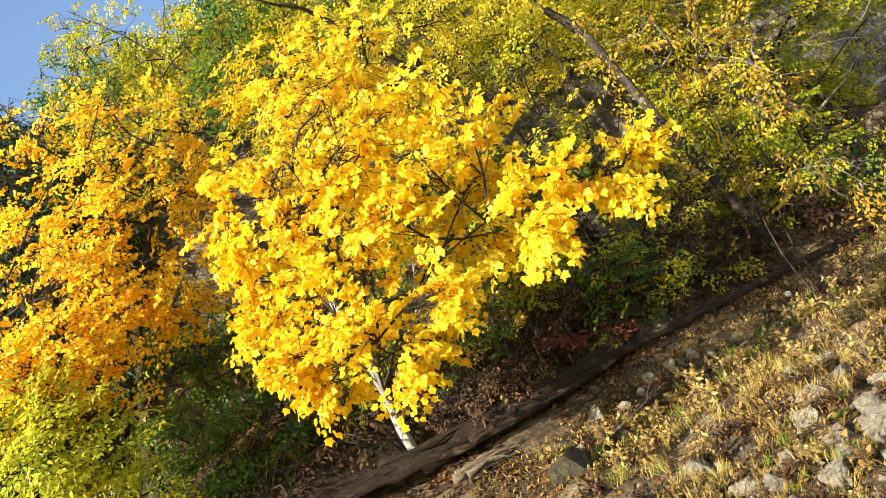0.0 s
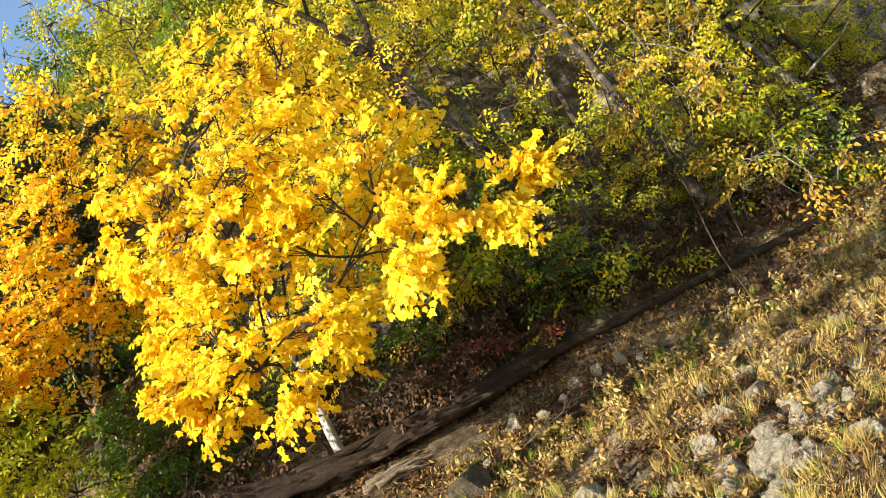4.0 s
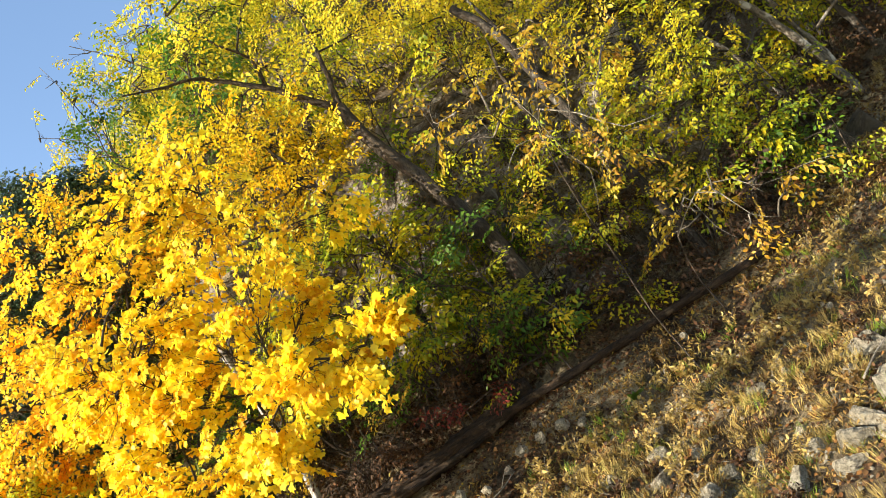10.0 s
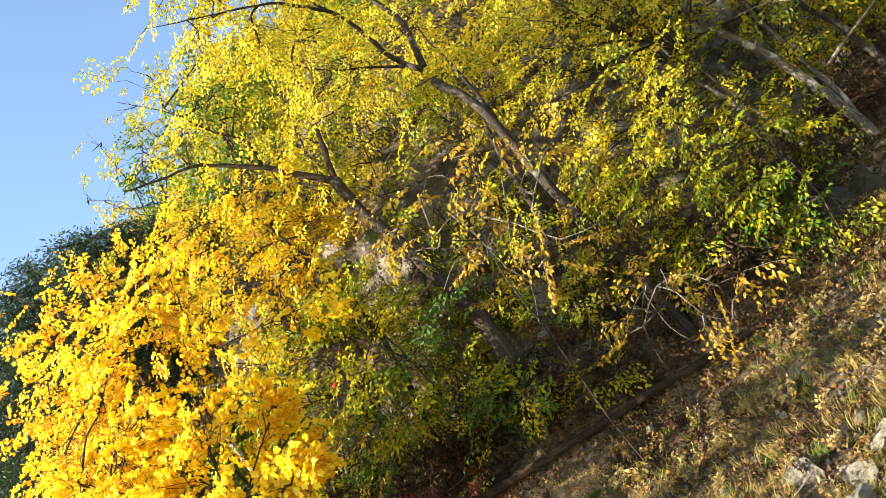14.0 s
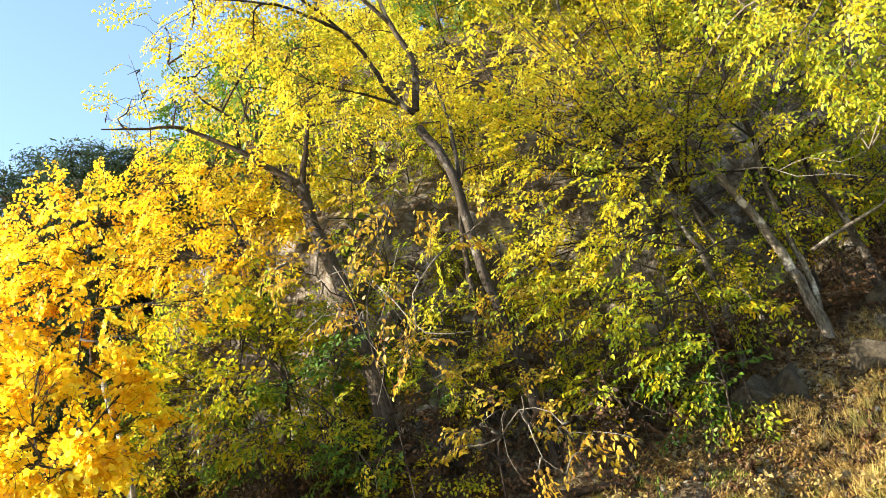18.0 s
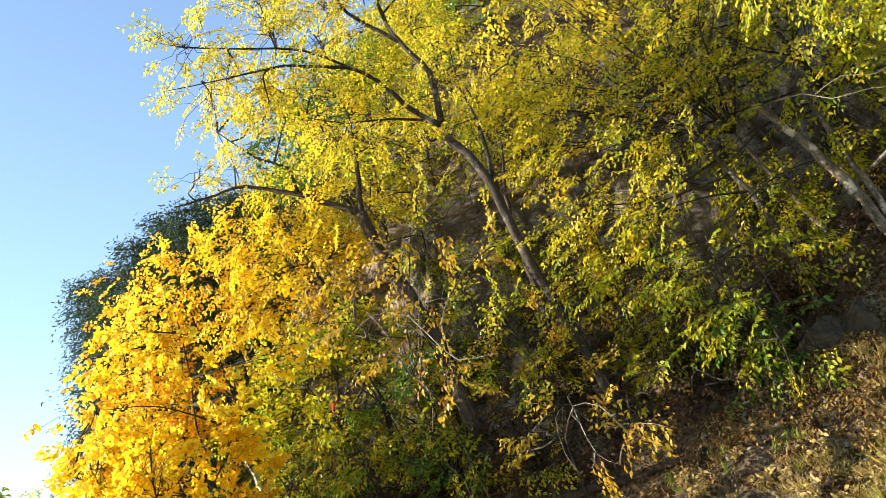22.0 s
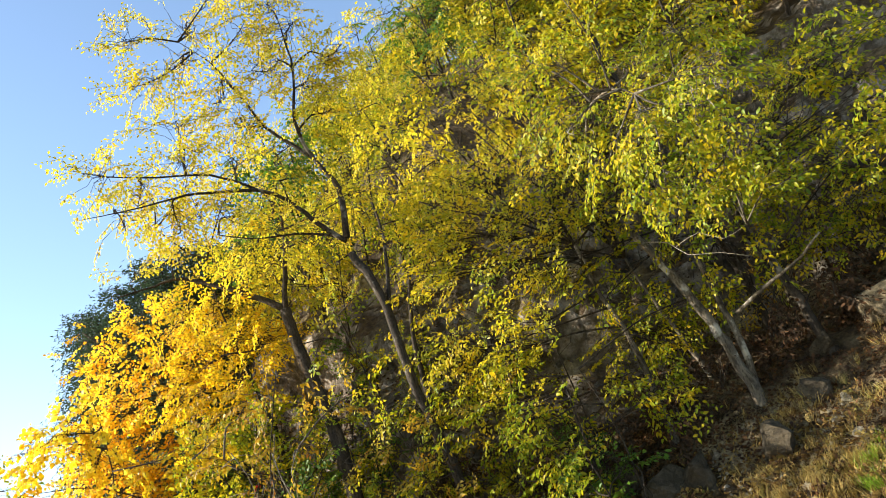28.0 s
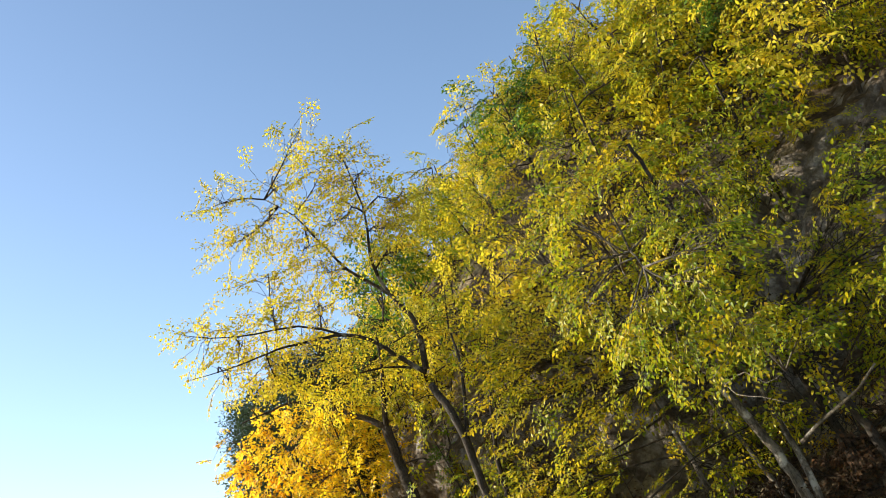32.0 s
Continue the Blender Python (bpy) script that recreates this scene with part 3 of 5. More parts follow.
tree("leaning_tree", "tall leaning grey-barked tree, forked, with sparse yellow-green leaves",
      [([(7.23, 6.4, 2.84), (7.15, 6.4, 3.63), (7.02, 6.4, 4.53), (6.94, 6.45, 5.7), (6.72, 6.5, 6.3)], 0.06, 0.05),
       ([(6.73, 6.5, 6.51), (6.83, 6.5, 7.1), (6.68, 6.4, 7.61), (6.65, 6.3, 8.13), (6.91, 6.2, 8.71), (6.97, 6.1, 9.37)], 0.045, 0.006),
       ([(6.68, 6.4, 7.61), (6.29, 6.2, 8.19), (6.24, 6, 8.52), (6.04, 5.8, 9.14), (5.81, 5.6, 9.52)], 0.028, 0.004),
       ([(6.71, 6.5, 6.48), (6.5, 6.4, 6.76), (6.36, 6.1, 7.11), (6.22, 5.8, 7.25), (5.95, 5.4, 7.29), (5.7, 5.1, 7.31), (5.28, 4.8, 7.3), (4.65, 4.5, 7.39)], 0.036, 0.003),
       ([(6.22, 5.8, 7.25), (5.89, 5.4, 7.54), (5.5, 5, 7.62), (4.99, 4.7, 7.82), (4.62, 4.5, 8.07)], 0.018, 0.003),
       ([(6.56, 6.45, 6.61), (6.22, 6.3, 6.77), (5.85, 6, 6.83), (5.54, 5.7, 6.98)], 0.02, 0.005),
       ([(7.01, 6.45, 5.5), (7.05, 6.8, 6.43), (7.01, 6.9, 6.94), (7.05, 7.1, 7.58)], 0.03, 0.006)],
      B_GREY, [(5.81, 5.8, 9.72, 0.34), (6.4, 6, 9.42, 0.33), (7.03, 6.1, 9.12, 0.33), (7.38, 6.3, 8.64, 0.32), (5.3, 5.4, 9.76, 0.26), (6.28, 6, 10.23, 0.31), (6.92, 6.3, 8.47, 0.28), (6.18, 6, 8.2, 0.28), (5.25, 5.5, 9.19, 0.26), (6.9, 6.1, 9.63, 0.3), (5.7, 5.7, 9.28, 0.37), (5.96, 6, 8.74, 0.44), (6.66, 6.1, 8.77, 0.36), (7.01, 6.4, 8.07, 0.35), (4.99, 4.7, 7.82, 0.26), (5.31, 4.9, 7.58, 0.29), (5.73, 5.2, 7.75, 0.29), (5.63, 5.4, 8.32, 0.28), (5.01, 4.8, 7.29, 0.29), (5.42, 5.2, 7.1, 0.32), (5.84, 5.6, 7.06, 0.32), (6.01, 5.8, 7.74, 0.34), (6.08, 6.2, 6.88, 0.3), (6.86, 6.6, 7.02, 0.27), (5.59, 6.2, 6.8, 0.31)], M_CANARY, OVAL, 0.05, 20, 28, droop=0.35, twig_bark=B_DARK, spread=1.5, reach=0.36)

tree("arching_tree", "dark-barked tree whose arching limb carries airy yellow-green leaves",
      [([(5.7, 6.7, 2.69), (5.67, 6.7, 3.24), (5.64, 6.75, 3.9), (5.51, 6.9, 4.65), (5.23, 7.1, 5.74), (5.17, 7.15, 6.27)], 0.11, 0.07),
       ([(5.17, 7.15, 6.27), (5.27, 7.2, 6.7), (5.37, 7.3, 7.22), (5.43, 7.3, 7.64)], 0.045, 0.015),
       ([(5.17, 7.15, 6.27), (4.93, 7.1, 6.49), (4.57, 6.9, 6.8), (4.02, 6.7, 7.17), (3.55, 6.5, 7.22), (3.21, 6.3, 7.22)], 0.05, 0.008),
       ([(4.57, 6.9, 6.8), (4.6, 6.8, 7.17), (4.35, 6.6, 7.38), (4.05, 6.4, 7.88)], 0.025, 0.006)],
      B_DARK, [(4.12, 6.4, 8.26, 0.42), (4.38, 6.6, 7.83, 0.41), (4.95, 6.7, 7.81, 0.42), (4, 6.6, 7.43, 0.34), (3.48, 6.4, 7.39, 0.3), (5.39, 7.2, 7.8, 0.43), (5.19, 7.2, 6.94, 0.35), (4.8, 7, 6.86, 0.27), (4.17, 7, 6.73, 0.31), (5.91, 7.3, 7.09, 0.42), (6.25, 7.5, 7.43, 0.44), (4.76, 6.6, 8.34, 0.43)], M_CANARY, OVAL, 0.056, 10, 26, twig_bark=B_DARK, spread=1.2, reach=0.38)

tree("bare_tree", "dark slender trunk standing behind the leaning tree",
      [([(6.55, 6.9, 2.84), (6.65, 6.9, 3.36), (6.82, 7, 4.21), (6.86, 7, 4.91), (6.94, 7.1, 5.58), (7.13, 7.2, 6.2)], 0.075, 0.012)],
      B_DARK, [(6.94, 7.1, 5.58, 0.23), (7.13, 7.2, 6.2, 0.27), (7.45, 7.2, 5.96, 0.24)], M_LIME, OVAL, 0.055, 8, 20, spread=1.4)

tree("twin_birch", "twin-stemmed tree with pale mottled bark and drooping yellow-green leaves",
      [([(10.29, 7.1, 3.11), (10.24, 7.1, 3.34), (10.18, 7.1, 3.76), (10.06, 7.12, 4.3), (9.95, 7.15, 4.7), (9.8, 7.2, 5.1), (9.62, 7.2, 5.6), (9.5, 7.2, 6.1)], 0.062, 0.034),
       ([(10.27, 7.15, 3.23), (10.32, 7.15, 3.7), (10.29, 7.2, 4.22), (10.27, 7.2, 4.55), (10.28, 7.3, 5.15), (10.42, 7.3, 5.64)], 0.042, 0.02),
       ([(10.41, 7.1, 4.01), (10.85, 7, 4.17), (11.18, 6.95, 4.27), (11.44, 6.9, 4.42)], 0.024, 0.011),
       ([(9.89, 6.9, 5.03), (10.13, 6.6, 4.87), (10.29, 6.4, 4.64), (10.57, 6.2, 4.51), (10.83, 6.1, 4.34)], 0.007, 0.002, B_PALE),
       ([(9.95, 6.9, 5.03), (10.13, 6.7, 5.14), (10.28, 6.5, 5.26), (10.52, 6.3, 5.17), (10.73, 6.2, 5.21)], 0.005, 0.002, B_PALE),
       ([(10.2, 6.5, 4.78), (10.46, 6.4, 4.8), (10.66, 6.2, 4.61), (10.91, 6.1, 4.63)], 0.005, 0.002, B_PALE),
       ([(9.56, 7.2, 5.85), (10.0, 5.9, 6.2), (10.4, 5.3, 6.1), (10.6, 4.9, 5.8)], 0.025, 0.006),
       ([(10.42, 7.3, 5.64), (10.8, 6.8, 6.3), (11, 6, 6.6)], 0.02, 0.008)],
      B_BIRCH, [(9.69, 5.5, 6.95, 0.29), (10.03, 5.2, 6.54, 0.27), (10.01, 5, 5.85, 0.25), (10.15, 5, 5.39, 0.22), (9.83, 5, 6.12, 0.23), (10.6, 4.5, 5.44, 0.23), (11.01, 4.8, 5.44, 0.29), (11.25, 4.8, 5.67, 0.24), (10.52, 5, 5, 0.24), (11, 5, 4.97, 0.24), (10.64, 5.5, 6.28, 0.32), (10.42, 5, 6.72, 0.31), (11.12, 5.5, 6.36, 0.32), (10.94, 6.2, 4.83, 0.15), (11.17, 6.1, 4.86, 0.17), (10.76, 6.3, 5.23, 0.17), (10.17, 6.7, 5.69, 0.17)], M_OLIVE, OVAL, 0.056, 14, 28, droop=0.6, twig_bark=B_BIRCH, spread=1.4)

tree("forked_dark_tree", "dark trunk rooted among the rocks at the hill foot",
      [([(11.05, 7.35, 3.48), (11, 7.3, 3.93), (10.91, 7.3, 4.41), (10.81, 7.35, 4.78), (10.82, 7.4, 5.25)], 0.06, 0.03)],
      B_GREY, [(12.1, 6.8, 5.9, 0.4), (12.6, 6.8, 6.04, 0.5), (11.5, 7.2, 5.6, 0.4), (12.18, 6.8, 5.53, 0.48), (12.05, 6.2, 4.93, 0.28), (12.52, 6.6, 5.35, 0.47)], M_OLIVE, OVAL, 0.066, 14, 40, droop=0.6, spread=1.45)

tree("thin_tree", "thin grey trunk leaning on the slope with olive leaves",
      [([(9.33, 7, 3.04), (9.34, 7, 3.35), (9.32, 7, 4.09), (9.17, 7.1, 4.81), (9.12, 7.1, 5.38)], 0.045, 0.02)],
      B_BIRCH, [(8.01, 6.6, 6.28, 0.44), (8.41, 6.8, 6.41, 0.52), (7.76, 6.6, 5.55, 0.43), (8.43, 6.9, 5.74, 0.51), (9.06, 7.2, 6.1, 0.54), (9.14, 7, 5.13, 0.45), (7.84, 6.4, 4.79, 0.41), (8.3, 6.4, 4.42, 0.41), (7.48, 6.4, 4.62, 0.29), (9.38, 7, 4.17, 0.37), (9.63, 7, 5.61, 0.46), (9.0, 6.8, 5.6, 0.42), (9.3, 6.9, 6.2, 0.42), (8.7, 6.7, 5.1, 0.4)], M_LIME, OVAL, 0.056, 16, 32, droop=0.5, spread=1.4, twig_bark=B_DARK)

tree("slim_tree", "slim leaning trunk with olive and yellow leaves",
      [([(9.91, 7.6, 3.51), (9.7, 7.6, 4.12), (9.55, 7.6, 4.74), (9.49, 7.6, 5.12)], 0.04, 0.015)],
      B_BIRCH, [(7.93, 7.5, 8.47, 0.38), (8.39, 7.3, 7.81, 0.43), (8.46, 7.6, 8.68, 0.46), (9.04, 7, 7.68, 0.49), (9.55, 6.5, 7.16, 0.45), (7.73, 6.8, 6.22, 0.33), (7.97, 6.6, 5.54, 0.37), (8.87, 6.6, 5.82, 0.43), (9.58, 6.2, 5.89, 0.41), (10.21, 6, 6.11, 0.35)], M_LIME, OVAL, 0.058, 14, 26, droop=0.5, spread=1.4, twig_bark=B_DARK)

tree("amber_shrub", "roadside shrub with bleached drooping twigs and sparse amber leaves",
      [([(6.05, 5.3, 2.3), (6.05, 5.2, 2.75), (6.04, 5.1, 3.22), (6.01, 4.9, 3.67), (6.07, 4.8, 4.07), (6.29, 4.7, 4.42), (6.51, 4.7, 4.9)], 0.008, 0.005, B_DARK),
       ([(6.07, 4.8, 4.07), (6.05, 4.7, 3.72), (6.14, 4.6, 3.45), (6.19, 4.6, 3.23)], 0.005, 0.002, B_DARK),
       ([(6.14, 4.8, 4.21), (6.32, 4.6, 3.93), (6.52, 4.5, 3.6), (6.88, 4.4, 3.5)], 0.009, 0.003),
       ([(6.04, 4.8, 4.03), (5.8, 4.7, 4.17), (5.73, 4.6, 4.31), (5.44, 4.5, 4.42)], 0.008, 0.003, B_DARK),
       ([(5.91, 4.5, 4.32), (5.99, 4.55, 4.07), (6.04, 4.6, 3.69), (6.13, 4.65, 3.48), (6, 4.7, 3.18)], 0.0045, 0.0018),
       ([(6.45, 4.5, 4.32), (6.32, 4.55, 4.08), (6.19, 4.6, 3.84), (6.03, 4.65, 3.7)], 0.0045, 0.0018),
       ([(5.75, 4.5, 4.22), (5.94, 4.55, 4.28), (6.1, 4.6, 4.2), (6.27, 4.65, 3.93), (6.36, 4.7, 3.72)], 0.0045, 0.0018),
       ([(5.53, 4.5, 3.8), (5.73, 4.55, 3.95), (5.94, 4.6, 3.91), (6.15, 4.65, 3.81)], 0.0045, 0.0018),
       ([(6.67, 4.5, 4.12), (6.48, 4.55, 3.94), (6.44, 4.6, 3.68), (6.24, 4.65, 3.46)], 0.006, 0.002)],
      B_PALE, [(5.84, 4.8, 4.66, 0.2), (6.33, 4.7, 4.71, 0.17), (6.57, 4.7, 4.83, 0.15), (6.57, 4.7, 4.15, 0.19), (7.04, 4.8, 4.41, 0.14), (5.97, 4.7, 3.86, 0.17), (6.33, 4.7, 3.53, 0.16), (5.37, 4.8, 4.56, 0.18), (5.62, 4.8, 4.25, 0.2)], M_AMBER, OVAL, 0.06, 6, 16, category="shrub", droop=0.7, spread=1.9, twig_bark=B_BIRCH, loose=1.0)

tree("low_amber_shrub", "low shrub with arching bare twigs and yellow-brown leaves",
      [([(6.75, 5.75, 2.3), (6.8, 5.65, 2.75), (6.95, 5.4, 2.98)], 0.01, 0.005, B_DARK),
       ([(6.8, 5.65, 2.75), (7.05, 5.35, 2.95), (7.3, 5.15, 2.85), (7.42, 5.1, 2.6)], 0.007, 0.003),
       ([(6.95, 5.4, 2.98), (6.9, 5.2, 2.9), (6.88, 5.1, 2.6), (6.95, 5.05, 2.4)], 0.0045, 0.0018),
       ([(7.05, 5.35, 2.95), (7.1, 5.1, 2.8), (7.15, 5, 2.5), (7.3, 4.95, 2.35)], 0.006, 0.002)],
      B_PALE, [(7.1, 5.1, 2.92, 0.21), (7.33, 5, 2.7, 0.19), (6.82, 5.1, 2.82, 0.19), (7.5, 4.9, 2.5, 0.13), (6.53, 5.2, 2.76, 0.15), (7.1, 5, 2.44, 0.13)], M_AMBER, OVAL, 0.06, 5, 12, category="shrub", droop=0.9, spread=1.5, twig_bark=B_BIRCH, loose=1.0)

tree("olive_sapling", "sapling with layered yellow-olive leaf sprays",
      [([(8.6, 6.5, 2.6), (8.65, 6.35, 3.3), (8.7, 6.2, 4)], 0.022, 0.008)],
      B_GREY, [(7.84, 6.3, 3.9, 0.34), (8.37, 6.2, 3.81, 0.33), (8.02, 6.3, 3.14, 0.33), (8.51, 6.2, 3.3, 0.22), (7.72, 6.3, 3.07, 0.28), (8.39, 6.1, 4.19, 0.25)], M_OLIVE, OVAL, 0.062, 13, 26, droop=0.7, spread=1.35, twig_bark=B_DARK)

tree("green_shrub", "bright green leafy shrub at the hill foot",
      [([(8.8, 5.9, 2.4), (8.85, 5.8, 2.8), (8.8, 5.7, 3.2)], 0.015, 0.006)],
      B_DARK, [(8.58, 6.2, 2.94, 0.28), (8.65, 6.1, 2.59, 0.22), (8.9, 6.2, 2.94, 0.22)], M_GREEN, OVAL, 0.065, 14, 36, category="shrub", spread=1.3)

tree("green_shrub", "dark green shrub in the shade under the trees",
      [([(5.4, 6.3, 2.5), (5.4, 6.4, 2.9), (5.3, 6.5, 3.3)], 0.015, 0.006)],
      B_DARK, [(5.17, 6.4, 3.09, 0.28), (5.42, 6.4, 2.86, 0.25), (5.36, 6.6, 4.02, 0.29), (4.75, 6.6, 3.83, 0.34)], M_GREEN, OVAL, 0.065, 14, 36, category="shrub", spread=1.3)

tree("olive_shrub", "olive-green shrub below the golden tree",
      [([(4.3, 6.7, 2.6), (4.3, 6.7, 3.2), (4.2, 6.6, 3.9)], 0.02, 0.006)],
      B_DARK, [(4.8, 6.8, 4.54, 0.41), (4.5, 6.8, 4.95, 0.36), (4.25, 6.6, 3.88, 0.34), (4.42, 6.5, 3.34, 0.33), (3.69, 6.6, 4.24, 0.34), (3.75, 6.6, 4.62, 0.46), (3.41, 6.6, 4.13, 0.4), (4.28, 6.6, 3.66, 0.38), (4.72, 6.7, 4.43, 0.32)], M_OLIVE, OVAL, 0.07, 15, 36, category="shrub", spread=1.25)

tree("green_shrub", "light green shrub beneath the orange maple",
      [([(0.6, 8, 3.2), (0.7, 7.9, 3.6), (0.8, 7.8, 4)], 0.015, 0.006)],
      B_DARK, [(0.17, 7.3, 3.88, 0.36), (0.53, 7.6, 3.9, 0.32), (-0.05, 7, 3.65, 0.3), (-0.06, 7.1, 4.13, 0.3), (0.1, 7, 4.32, 0.25), (0.41, 7.2, 4.15, 0.26), (0.62, 7.8, 3.64, 0.27), (0.23, 7.2, 3.52, 0.3), (0.96, 7.9, 3.33, 0.25), (0.04, 6.7, 3.8, 0.24), (0.32, 6.8, 3.6, 0.24), (-0.16, 6.5, 3.61, 0.23), (0.25, 6.8, 3.97, 0.22), (0.75, 7.4, 3.84, 0.21), (0.31, 7.3, 4.44, 0.3), (0.49, 7.3, 4.03, 0.3), (0.12, 7.3, 4.11, 0.3), (0.54, 7.3, 3.69, 0.28), (0.54, 7.1, 3.05, 0.26), (0.19, 7.1, 3.27, 0.26), (0.48, 7.1, 3.47, 0.26), (0.21, 7.1, 3.7, 0.26)], M_SPRING, OVAL, 0.06, 11, 26, category="shrub", spread=1.25)

tree("green_shrub", "dark green shrub by the maple trunk",
      [([(1.4, 8.3, 3.4), (1.4, 8.3, 3.7), (1.5, 8.3, 4)], 0.015, 0.006)],
      B_DARK, [(1.21, 8.2, 3.65, 0.35), (1.47, 8.2, 3.33, 0.29), (1.18, 8.4, 3.97, 0.24), (1.62, 8, 2.96, 0.28), (1.17, 7.8, 3.66, 0.3), (1.48, 7.8, 3.39, 0.3), (1.74, 7.8, 3.09, 0.3), (1.2, 7.8, 3.08, 0.3), (1.75, 7.8, 2.74, 0.3)], M_GREEN, OVAL, 0.065, 15, 36, category="shrub", spread=1.25)

tree("red_sapling", "small sapling with dull red leaves behind the log",
      [([(4.4, 6.6, 2.5), (4.4, 6.55, 2.65), (4.38, 6.5, 2.8)], 0.008, 0.004)],
      B_DARK, [(4.43, 6.25, 2.6, 0.13), (4.21, 6.3, 2.64, 0.11), (4.69, 6.3, 2.6, 0.1)], M_RED, OVAL, 0.05, 5, 11, category="shrub")

tree("flagged_sapling", "slender pale sapling rising through the undergrowth",
      [([(3.43, 7.3, 3.26), (3.67, 7.3, 3.87), (3.91, 7.3, 4.35), (4.05, 7.3, 5.18)], 0.018, 0.008)],
      B_BIRCH, [(3.81, 7.2, 4.66, 0.35), (4.27, 7.2, 5.23, 0.35)], M_LIME, OVAL, 0.06, 8, 18, spread=1.3)

tree("olive_shrub", "olive and yellow shrub in the hollow behind the log",
      [([(4.9, 6.6, 2.6), (4.9, 6.6, 3.2), (4.8, 6.6, 3.9)], 0.015, 0.006)],
      B_DARK, [(4.5, 6.7, 4.67, 0.32), (4.69, 6.7, 4.1, 0.32), (4.02, 6.7, 4.77, 0.32), (5.57, 6.9, 4.57, 0.24), (4.2, 6.5, 3.54, 0.31), (3.95, 6.5, 3.97, 0.31), (5.27, 6.4, 3.34, 0.25), (5.48, 6.3, 2.9, 0.25)], M_OLIVE, OVAL, 0.06, 13, 30, category="shrub", spread=1.35)

tree("sparse_tree", "bare thin-twigged tree with a few pale leaves",
      [([(4.3, 10.4, 7.6), (4.1, 10.5, 8.32), (3.9, 10.5, 9.51), (3.32, 10.5, 10.49), (2.66, 10.5, 11.25)], 0.04, 0.006),
       ([(3.95, 10, 8.3), (3.95, 10, 9.28), (3.78, 10, 10.13), (3.92, 10, 10.68)], 0.025, 0.005),
       ([(4.1, 10.5, 8.32), (2.58, 9.5, 8.23), (2.43, 9.5, 9.17), (2.31, 9.5, 10.02), (2.22, 9.5, 10.41)], 0.02, 0.004),
       ([(4.1, 10.5, 8.32), (2.53, 9.5, 8.48), (2.18, 9.5, 9.02), (1.72, 9.5, 9.38)], 0.018, 0.004)],
      B_GREY, [(2.82, 10.5, 10.98, 0.39), (3.36, 10.5, 10.36, 0.43), (3.95, 10.5, 9.84, 0.38), (3.79, 10, 10.36, 0.37), (4.33, 10, 9.74, 0.37), (4.99, 10, 10.16, 0.38), (3, 10.5, 9.89, 0.32), (2.35, 9.5, 9.55, 0.41), (2.24, 9.5, 10.06, 0.33), (1.97, 9.5, 9.16, 0.31), (1.74, 9.5, 9.42, 0.27)], M_LIME, OVAL, 0.06, 4, 16, spread=1.3)

EVERGREENS = [(-2.6, 11.09, 9.7), (-1.19, 10.12, 9.03), (-0.33, 9.94, 9.25), (-0.03, 10.53, 9.71), (0.84, 9.97, 9.34), (1.04, 10.59, 9.59), (1.66, 10.44, 9.31), (1.91, 11.12, 9.41), (2.6, 11, 9.06), (4.05, 12.62, 10.61)]

tree("tall_tree", "tall slender tree with a dense yellow-olive crown above the birch",
      [([(10.6, 7.9, 3.8), (10.5, 7.7, 5.2), (10.3, 7.4, 6.6), (10.2, 7.2, 7.8)], 0.06, 0.02)],
      B_GREY, [(9.93, 6.8, 5.65, 0.52), (10.42, 6.8, 5.43, 0.52), (10.78, 6.6, 5.17, 0.45), (10.01, 7.4, 4.92, 0.4), (10.55, 7.3, 4.52, 0.4), (9.52, 7, 6.15, 0.53), (8.38, 7, 5.24, 0.51), (9.01, 7.2, 5.61, 0.53), (9.35, 7.3, 4.81, 0.46), (10.25, 6.4, 5.81, 0.42), (10.81, 6.4, 5.72, 0.42), (11.07, 6.6, 5.24, 0.49), (11.09, 6.6, 6.2, 0.5), (10.26, 6.8, 7.05, 0.53)], M_OLIVE, OVAL, 0.062, 12, 28, droop=0.5, spread=1.45)

tree("understory_sapling", "low leafy sapling with yellow-green sprays at the hill foot",
      [([(9, 6.4, 2.8), (9, 6.3, 3.4), (8.9, 6.2, 4)], 0.018, 0.006)],
      B_DARK, [(10.16, 7.4, 4.38, 0.32), (9.4, 6.6, 3.54, 0.29), (8.53, 6.2, 3.65, 0.33), (8.89, 6.2, 3.1, 0.33), (9.07, 6.1, 2.67, 0.27)], M_OLIVE, OVAL, 0.06, 11, 20, droop=0.7, spread=1.3, twig_bark=B_DARK)

tree("understory_sapling", "thin sapling with green and yellow leaves behind the birch",
      [([(8.6, 6.9, 3), (8.6, 6.8, 3.8), (8.6, 6.7, 4.4)], 0.016, 0.006)],
      B_DARK, [(9.26, 6.6, 3.81, 0.3), (9.58, 6.6, 3.52, 0.24), (7.57, 6.6, 4.49, 0.29), (7.3, 6.5, 4.06, 0.29), (8, 6.5, 3.95, 0.28), (8.52, 6.3, 3.02, 0.27)], M_OLIVE, OVAL, 0.06, 11, 22, droop=0.7, spread=1.3, twig_bark=B_DARK)

# added tan foliage that stands in for the tan rock face in this gap
tree("rock_stand_in_shrub", "added tan leaf mass standing in for the rock face below the maple",
      [([(2.2, 8.2, 3.4), (2.2, 8.1, 3.9), (2.15, 8, 4.4)], 0.015, 0.005)],
      B_DARK, [(1.92, 8.2, 3.7, 0.24), (1.78, 7.6, 3.29, 0.24), (1.53, 8.2, 3.73, 0.26), (1.35, 8.6, 4.35, 0.25)], M_WEED, OVAL, 0.055, 12, 28, category="shrub", spread=1.4)

